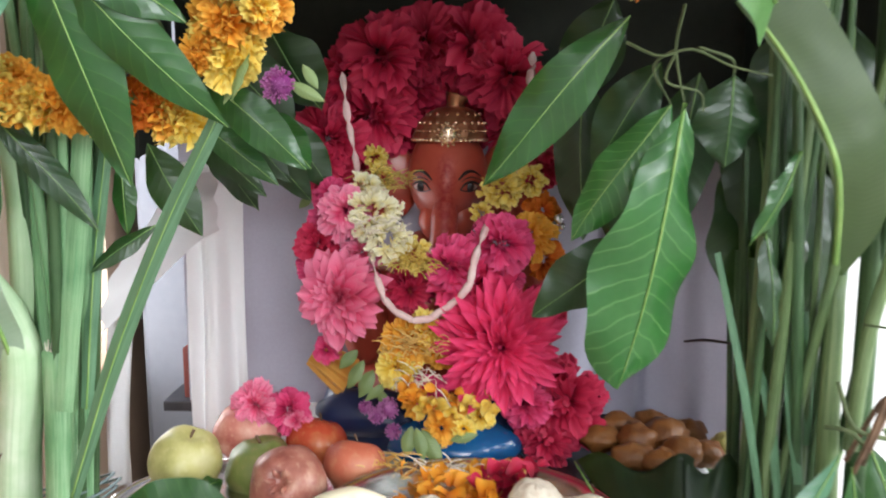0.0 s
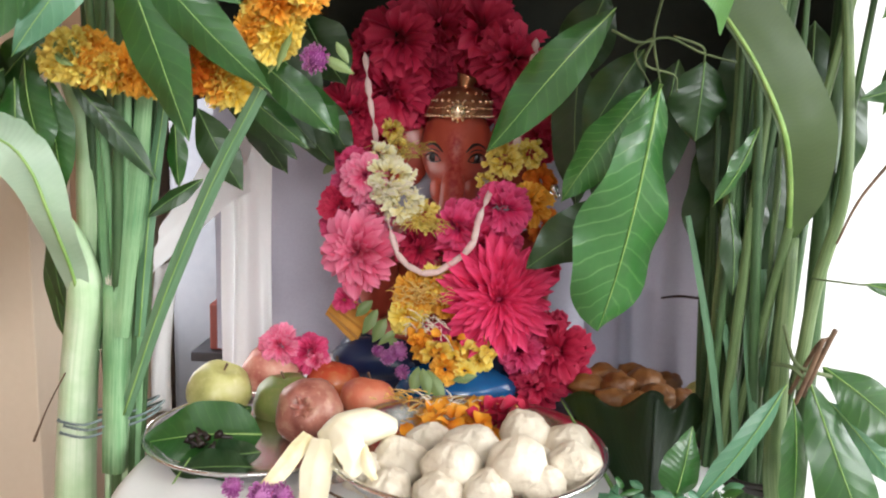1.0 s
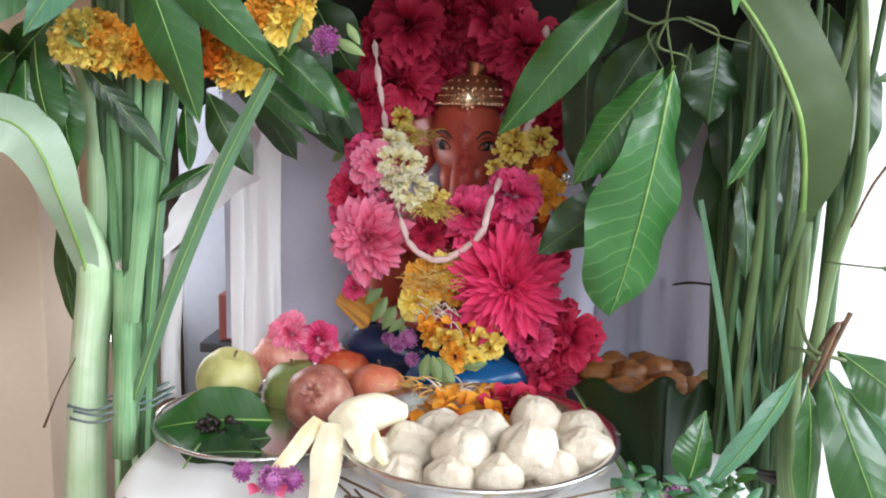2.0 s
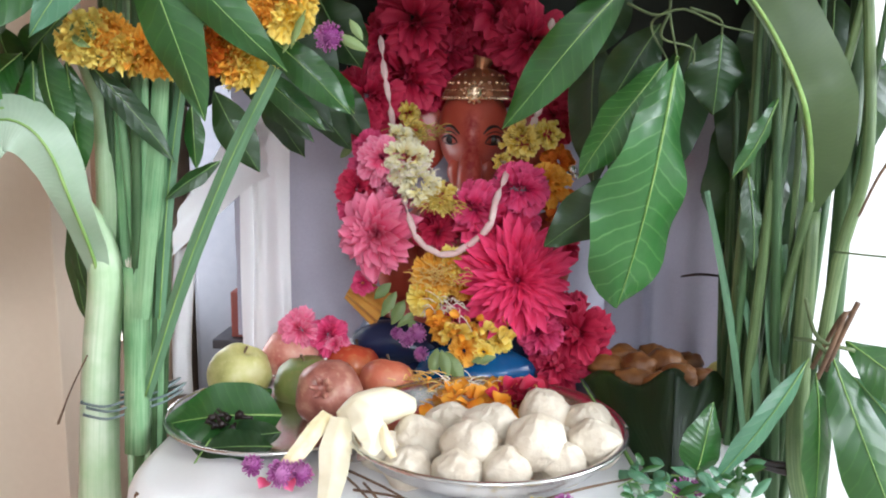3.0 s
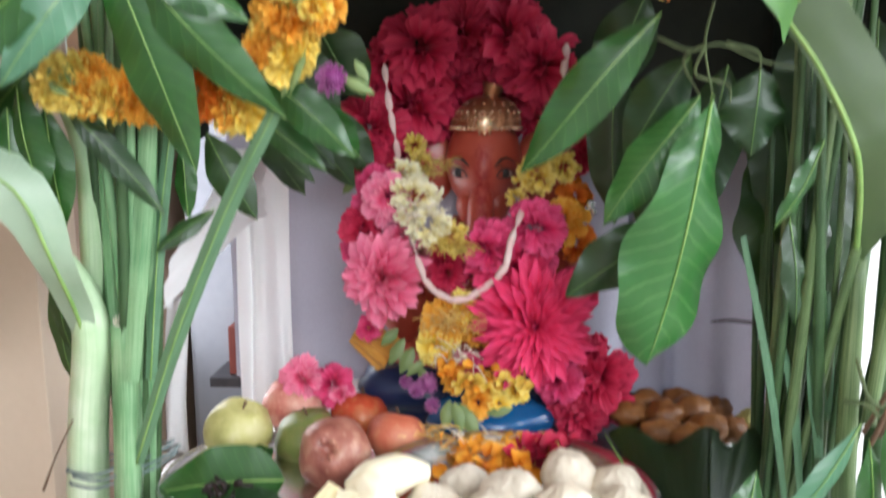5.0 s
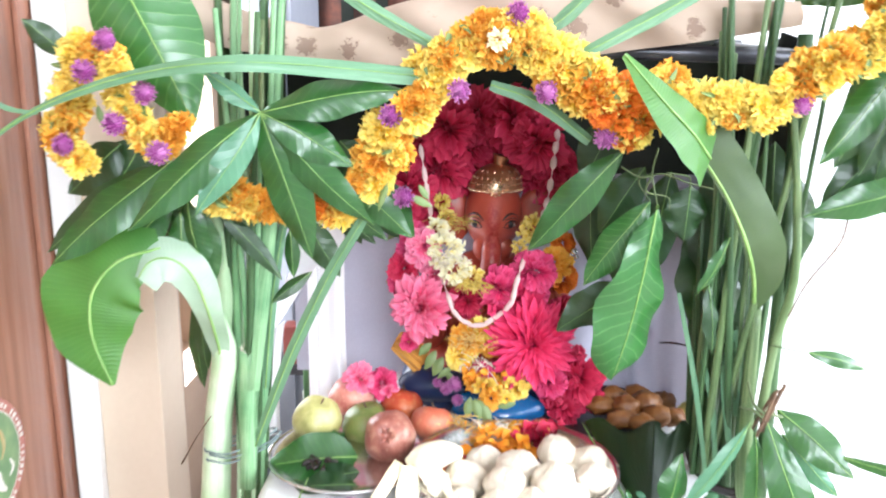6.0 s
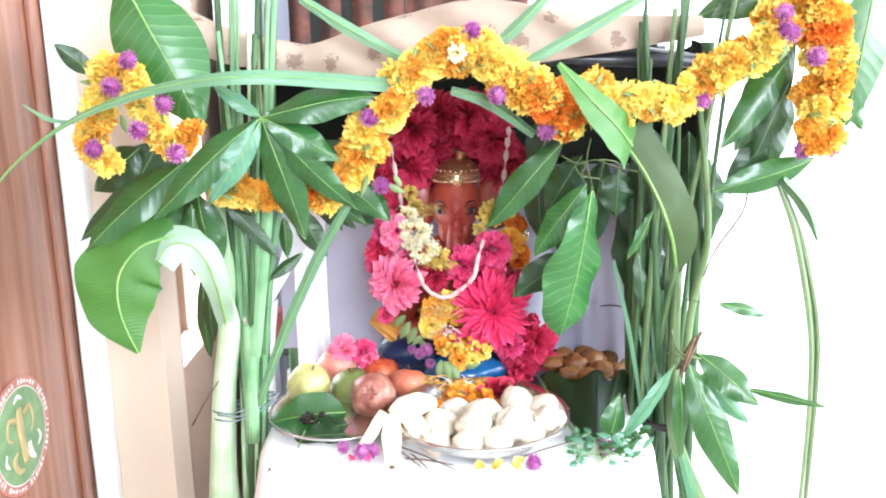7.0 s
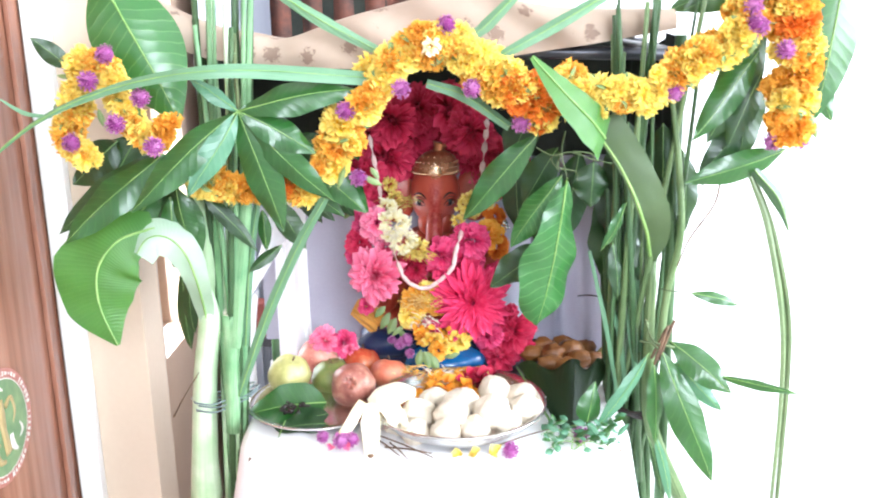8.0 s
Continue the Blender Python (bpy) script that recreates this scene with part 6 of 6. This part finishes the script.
Z = TOP + 0.008
fruit("quince", "round yellow-green fruit with a smooth skin", (-0.247, 0.775, 0.789), 0.036, QUINCE, (1, 1, 1), 0.05, 1, None, (0.3, -0.2, 1))
fruit("pomegranate", "ripe reddish brown pomegranate with open calyx", (-0.135, 0.735, 0.784), 0.037, POME, (1, 1, 0.95), 0.08, 2, POME, (-0.05, -1, 0.55))
fruit("pomegranate", "pale pink striped round fruit under pink flowers", (-0.209, 0.865, 0.786), 0.036, ROSY, (1.05, 1, 0.92), 0.06, 3, None, (0.1, 0.2, 1))
fruit("apple", "red apple with a smooth glossy skin", (-0.131, 0.860, 0.775), 0.034, APPLE, (1, 1, 0.9), 0.05, 4, None, (0.2, 0.3, 1))
fruit("apple", "orange-red apple leaning on the pomegranate", (-0.078, 0.785, 0.783), 0.031, PEACH, (1.05, 1, 0.86), 0.05, 5, None, (0.1, 0.4, 1))
fruit("custard_apple", "dull green round fruit between the others", (-0.178, 0.800, 0.771), 0.036, GREENFRUIT, (1, 1, 0.95), 0.12, 6, None, (0, 0.1, 1))
fruit("apple", "dark red apple low behind the dumplings", (0.083, 0.800, 0.763), 0.026, APPLE, (1, 1, 0.9), 0.05, 7, None, (0, 0, 1))


def plate(name, label, at, r, h, mat, lip=0.006):
    at = Vector(at)
    prof = [(0.0, 0.0), (0.55, 0.0), (0.72, 0.10), (0.86, 0.45), (0.97, 0.95), (1.0, 1.0), (1.02, 0.97)]
    under = [(1.02, 0.90), (0.98, 0.84), (0.88, 0.36), (0.73, 0.0), (0.56, -0.10), (0.0, -0.10)]
    t = thing(name, label, "dish", at)
    bm = bmesh.new()
    full = [Vector((a * r, 0, b * h)) for a, b in prof + under]
    surface(bm, lambda u, v: at + Vector((lerp_list(full, v).x * math.cos(2 * math.pi * u), lerp_list(full, v).x * math.sin(2 * math.pi * u), lerp_list(full, v).z)), 56, 36, closed=True)
    part("bowl", bm, mat, t)
    bm = bmesh.new()
    ring = [at + Vector((1.015 * r * math.cos(a), 1.015 * r * math.sin(a), h * 0.96)) for a in [2 * math.pi * k / 40 for k in range(41)]]
    tube(bm, ring, [0.0022, 0.0022], 6, 80)
    part("rim", bm, mat, t)
    return t


plate("steel_dish", "shallow stainless steel dish full of dumplings", (0.038, 0.650, TOP + 0.008), 0.134, 0.034, STEEL)
plate("steel_plate", "stainless steel plate under the fruit and leaf", (-0.185, 0.715, TOP + 0.007), 0.115, 0.014, STEEL)
plate("steel_plate", "dark steel plate under the fried snacks", (0.185, 0.875, TOP + 0.007), 0.095, 0.016, IRON)


def dumpling(at, r, seed):
    """Steamed dumpling, pinched to a blunt top, with faint pleats."""
    at = Vector(at)
    bm = bmesh.new()
    ph = seed * 1.3

    def fn(u, v):
        a, b = 2 * math.pi * u, math.pi * (0.002 + 0.996 * v)
        peak = 0.05 * math.exp(-(b / 0.45) ** 2)
        d = Vector((math.sin(b) * math.cos(a), math.sin(b) * math.sin(a), math.cos(b)))
        k = 1 + 0.02 * math.cos(9 * a + ph) * math.exp(-((b - 0.7) / 0.5) ** 2) + 0.16 * noise.noise(d * 1.4 + Vector((seed, 0, seed))) + 0.035 * noise.noise(d * 4.0 + Vector((0, seed, 0))) + 0.022 * noise.noise(d * 13 + Vector((seed, seed, 0)))
        return at + Vector((d.x * k, d.y * k, max(-0.75, d.z * 0.86 * k + peak))) * r
    surface(bm, fn, 48, 30, closed=True)
    ob = part("dumpling", bm, DOUGH)
    return tagged(ob, "white steamed rice dumpling in the steel dish", "dumpling", "dumplings in the dish")


for k, (p, r) in enumerate((((-0.030, 0.585, 0.769), 0.022), ((0.015, 0.572, 0.774), 0.022), ((0.060, 0.575, 0.775), 0.023), ((0.110, 0.590, 0.776), 0.022), ((-0.026, 0.635, 0.775), 0.027), ((0.027, 0.600, 0.788), 0.027), ((0.086, 0.600, 0.792), 0.0285), ((0.141, 0.625, 0.782), 0.025),
                            ((0.044, 0.645, 0.787), 0.027), ((0.096, 0.690, 0.788), 0.026), ((0.140, 0.680, 0.781), 0.024), ((-0.001, 0.690, 0.771), 0.025), ((-0.057, 0.620, 0.768), 0.022), ((0.039, 0.650, 0.759), 0.024), ((0.111, 0.660, 0.764), 0.024))):
    dumpling(p, r * 1.04, k + 1)


def peeled_banana():
    b = thing("banana", "half peeled ripe banana with skin flaps hanging", "fruit", (-0.084, 0.620, 0.800))
    bm = bmesh.new()
    tube(bm, [(-0.097, 0.620, 0.797), (-0.079, 0.625, 0.807), (-0.056, 0.635, 0.811), (-0.034, 0.650, 0.805)], [0.012, 0.0190, 0.0180, 0.009], 14, 20, 0.05, 5)
    part("flesh", bm, BANANA_FLESH, b)
    for x, y, z in ((-0.034, 0.650, 0.805), (-0.147, 0.560, 0.771), (-0.093, 0.531, 0.760)):
        bm = bmesh.new()
        ball(bm, (x, y, z), 0.004, 10, 6, (1.2, 1, 0.7), 0.4, 2)
        part("tip", bm, BROWN_TWIG, b, "dark brown dried tip")
    for pts, w in (([(-0.109, 0.610, 0.810), (-0.116, 0.590, 0.802), (-0.129, 0.570, 0.786), (-0.147, 0.560, 0.771)], [0.012, 0.017, 0.016, 0.006]), ([(-0.094, 0.600, 0.810), (-0.095, 0.575, 0.790), (-0.094, 0.560, 0.773), (-0.093, 0.530, 0.759)], [0.02, 0.03, 0.026, 0.018]),
                   ([(-0.084, 0.600, 0.823), (-0.069, 0.585, 0.814), (-0.062, 0.580, 0.798), (-0.064, 0.575, 0.786)], [0.016, 0.03, 0.024, 0.012]), ([(-0.054, 0.590, 0.810), (-0.048, 0.575, 0.797), (-0.041, 0.570, 0.786)], [0.006, 0.012, 0.006])):
        ribbon(b, pts, w, (0.1, -1, 0.5), BANANA_SKIN if w[1] < 0.02 else BANANA_FLESH, 0.35, "peel", 20)


peeled_banana()


def spoon_edge():
    s = thing("spoon", "flat steel spoon lying under the banana", "spoon", (-0.078, 0.614, 0.765))
    ribbon(s, [(-0.100, 0.591, 0.772), (-0.075, 0.594, 0.775), (-0.056, 0.607, 0.776)], [0.008, 0.010, 0.012], (0, -0.5, 1), STEEL, 0.05, "handle", 10)


spoon_edge()


def leaf_bowl():
    """A cone folded of broad dark leaves, filled with fried snacks."""
    b = thing("leaf_bowl", "dark green cone of folded leaves holding fried snacks", "bowl", (0.208, 0.700, 0.751))
    lo0, lo1, hi0, hi1 = (Vector(p) for p in ((0.192, 0.612, 0.757), (0.222, 0.618, 0.758), (0.142, 0.765, 0.801), (0.292, 0.740, 0.815)))
    for k, (u0, u1) in enumerate(((0.0, 0.62), (0.55, 1.0))):
        bm = bmesh.new()

        def fn(u, v):
            w = u0 + (u1 - u0) * u
            p = lo0.lerp(lo1, w).lerp(hi0.lerp(hi1, w), v)
            return p + Vector((0, -0.060 * math.sin(math.pi * w) * (0.1 + 0.9 * v) - 0.004 * k, 0.022 * v * math.sin(math.pi * w) + 0.009 * math.sin(u * 9 + 2 * k) * v * v))
        surface(bm, fn, 20, 16)
        bmesh.ops.solidify(bm, geom=bm.faces[:], thickness=0.0012)
        part("leaf", bm, BOWL_LEAF, b)
    stalk(b, [(0.183, 0.605, 0.759), (0.163, 0.680, 0.778), (0.138, 0.755, 0.804)], [0.0022, 0.0018, 0.001], RIB_DARK, 6, 10, 0, "rib")
    leaf(b, (0.227, 0.585, 0.778), (0.241, 0.600, 0.838), 0.045, MANGO, (0.2, -1, 0.2), 0.06, 0.3, 0.03, 0.6)
    stalk(b, [(0.227, 0.600, 0.781), (0.230, 0.585, 0.772), (0.239, 0.575, 0.764)], [0.0016, 0.0022, 0.0016], RIB, 6, 8, 0, "stem")


leaf_bowl()
for k, (p, r, s) in enumerate((((0.181, 0.860, 0.785), 0.020, (1.5, 0.8, 0.55)), ((0.216, 0.850, 0.788), 0.022, (1.2, 1, 0.9)), ((0.248, 0.860, 0.791), 0.024, (1.1, 1, 0.8)), ((0.203, 0.810, 0.786), 0.019, (1.6, 0.9, 0.6)), ((0.256, 0.820, 0.788), 0.020, (1.2, 1, 0.9)),
                               ((0.282, 0.830, 0.783), 0.018, (1.3, 1, 0.8)), ((0.230, 0.800, 0.786), 0.018, (1.3, 1, 0.7)), ((0.307, 0.850, 0.782), 0.016, (1, 1, 1.1)), ((0.203, 0.890, 0.791), 0.018, (1.4, 1, 0.7)), ((0.240, 0.900, 0.791), 0.018, (1.3, 1, 0.7)), ((0.280, 0.890, 0.783), 0.018, (1.2, 1, 0.8)))):
    bm = bmesh.new()
    ball(bm, p, r * 0.94, 18, 12, (1 + (s[0] - 1) * 0.6, s[1], 0.5 * s[2] + 0.45), 0.32, k + 3)
    tagged(part("fried_snack", bm, SNACK if k != 7 else QUINCE), "brown fried snack heaped in the leaf bowl", "snack", "snacks in the leaf bowl")


betel = thing("betel_leaf", "glossy green betel leaf with dark cloves on it", "leaf", (-0.240, 0.690, 0.766))
leaf(betel, (-0.175, 0.690, 0.774), (-0.296, 0.670, 0.766), 0.085, MANGO, (0.1, -0.75, 0.9), 0.10, -0.2, 0.03, 0.75, blunt=0.75)
leaf(betel, (-0.223, 0.735, 0.775), (-0.202, 0.750, 0.780), 0.03, MANGO, (0, -0.6, 0.8))
leaf(betel, (-0.167, 0.630, 0.765), (-0.249, 0.630, 0.759), 0.05, MANGO_DARK, (0, -0.7, 0.9), 0.05, 0.1)
leaf(betel, (-0.168, 0.660, 0.768), (-0.239, 0.650, 0.757), 0.05, MANGO_DARK, (0, -0.7, 0.9), 0.05, 0.1)
stalk(betel, [(-0.233, 0.640, 0.767), (-0.238, 0.615, 0.757), (-0.241, 0.600, 0.748)], [0.001, 0.001], RIB, 5, 8, 0, "stem")
cloves = thing("cloves", "dark dried cloves lying on the betel leaf", "spice", (-0.219, 0.660, 0.778))
for k in range(9):
    p = Vector((-0.221, 0.655, 0.779)) + Vector((random.uniform(-0.022, 0.022), random.uniform(-0.008, 0.008), random.uniform(-0.007, 0.010)))
    bm = bmesh.new()
    d = Vector((random.uniform(-1, 1), random.uniform(-1, 0), random.uniform(-0.3, 0.6))).normalized() * 0.009
    tube(bm, [p - d, p, p + d], [0.0016, 0.0024, 0.0042], 6, 6)
    part("clove", bm, INK, cloves)

herb = thing("herb_sprig", "tangle of small pale green herb sprigs on the cloth", "herbs", (0.195, 0.540, 0.764))
for k in range(70):
    p = Vector((random.uniform(0.165, 0.275), random.uniform(0.52, 0.60), TOP + 0.012 + random.random() * 0.02))
    a = random.uniform(0, 2 * math.pi)
    q = p + Vector((math.cos(a), math.sin(a) * 0.7, random.uniform(-0.1, 0.7))) * random.uniform(0.012, 0.028)
    leaf(herb, p, q, random.uniform(0.007, 0.015), MANGO_PALE if k % 4 else MANGO, (random.uniform(-0.5, 0.5), -0.6, 0.8), 0.1, 0.3, 0.05, n=5, rib=False, name="sprig_leaf")
for k in range(14):
    p = Vector((random.uniform(0.16, 0.27), random.uniform(0.53, 0.59), TOP + 0.012))
    a = random.uniform(-0.7, 3.8)
    stalk(herb, [p, p + Vector((math.cos(a) * 0.02, math.sin(a) * 0.012, 0.012)), p + Vector((math.cos(a) * 0.045, math.sin(a) * 0.02, 0.004))], [0.0010, 0.0008, 0.0006], RIB, 4, 6, 0, "stem")
incense = thing("incense_sticks", "thin dark burnt sticks lying before the dish", "sticks", (-0.042, 0.530, 0.768))
for a, b in (((-0.093, 0.588, 0.762), (-0.051, 0.527, 0.760)), ((-0.090, 0.589, 0.765), (-0.003, 0.520, 0.760)), ((-0.075, 0.557, 0.760), (-0.006, 0.530, 0.762)), ((-0.067, 0.563, 0.764), (-0.039, 0.516, 0.760)), ((0.080, 0.542, 0.762), (0.172, 0.574, 0.775))):
    stalk(incense, [a, (Vector(a) + Vector(b)) / 2 + Vector((0, 0, 0.002)), b], [0.0013, 0.0012, 0.0008], BROWN_TWIG, 5, 4, 0, "stick")
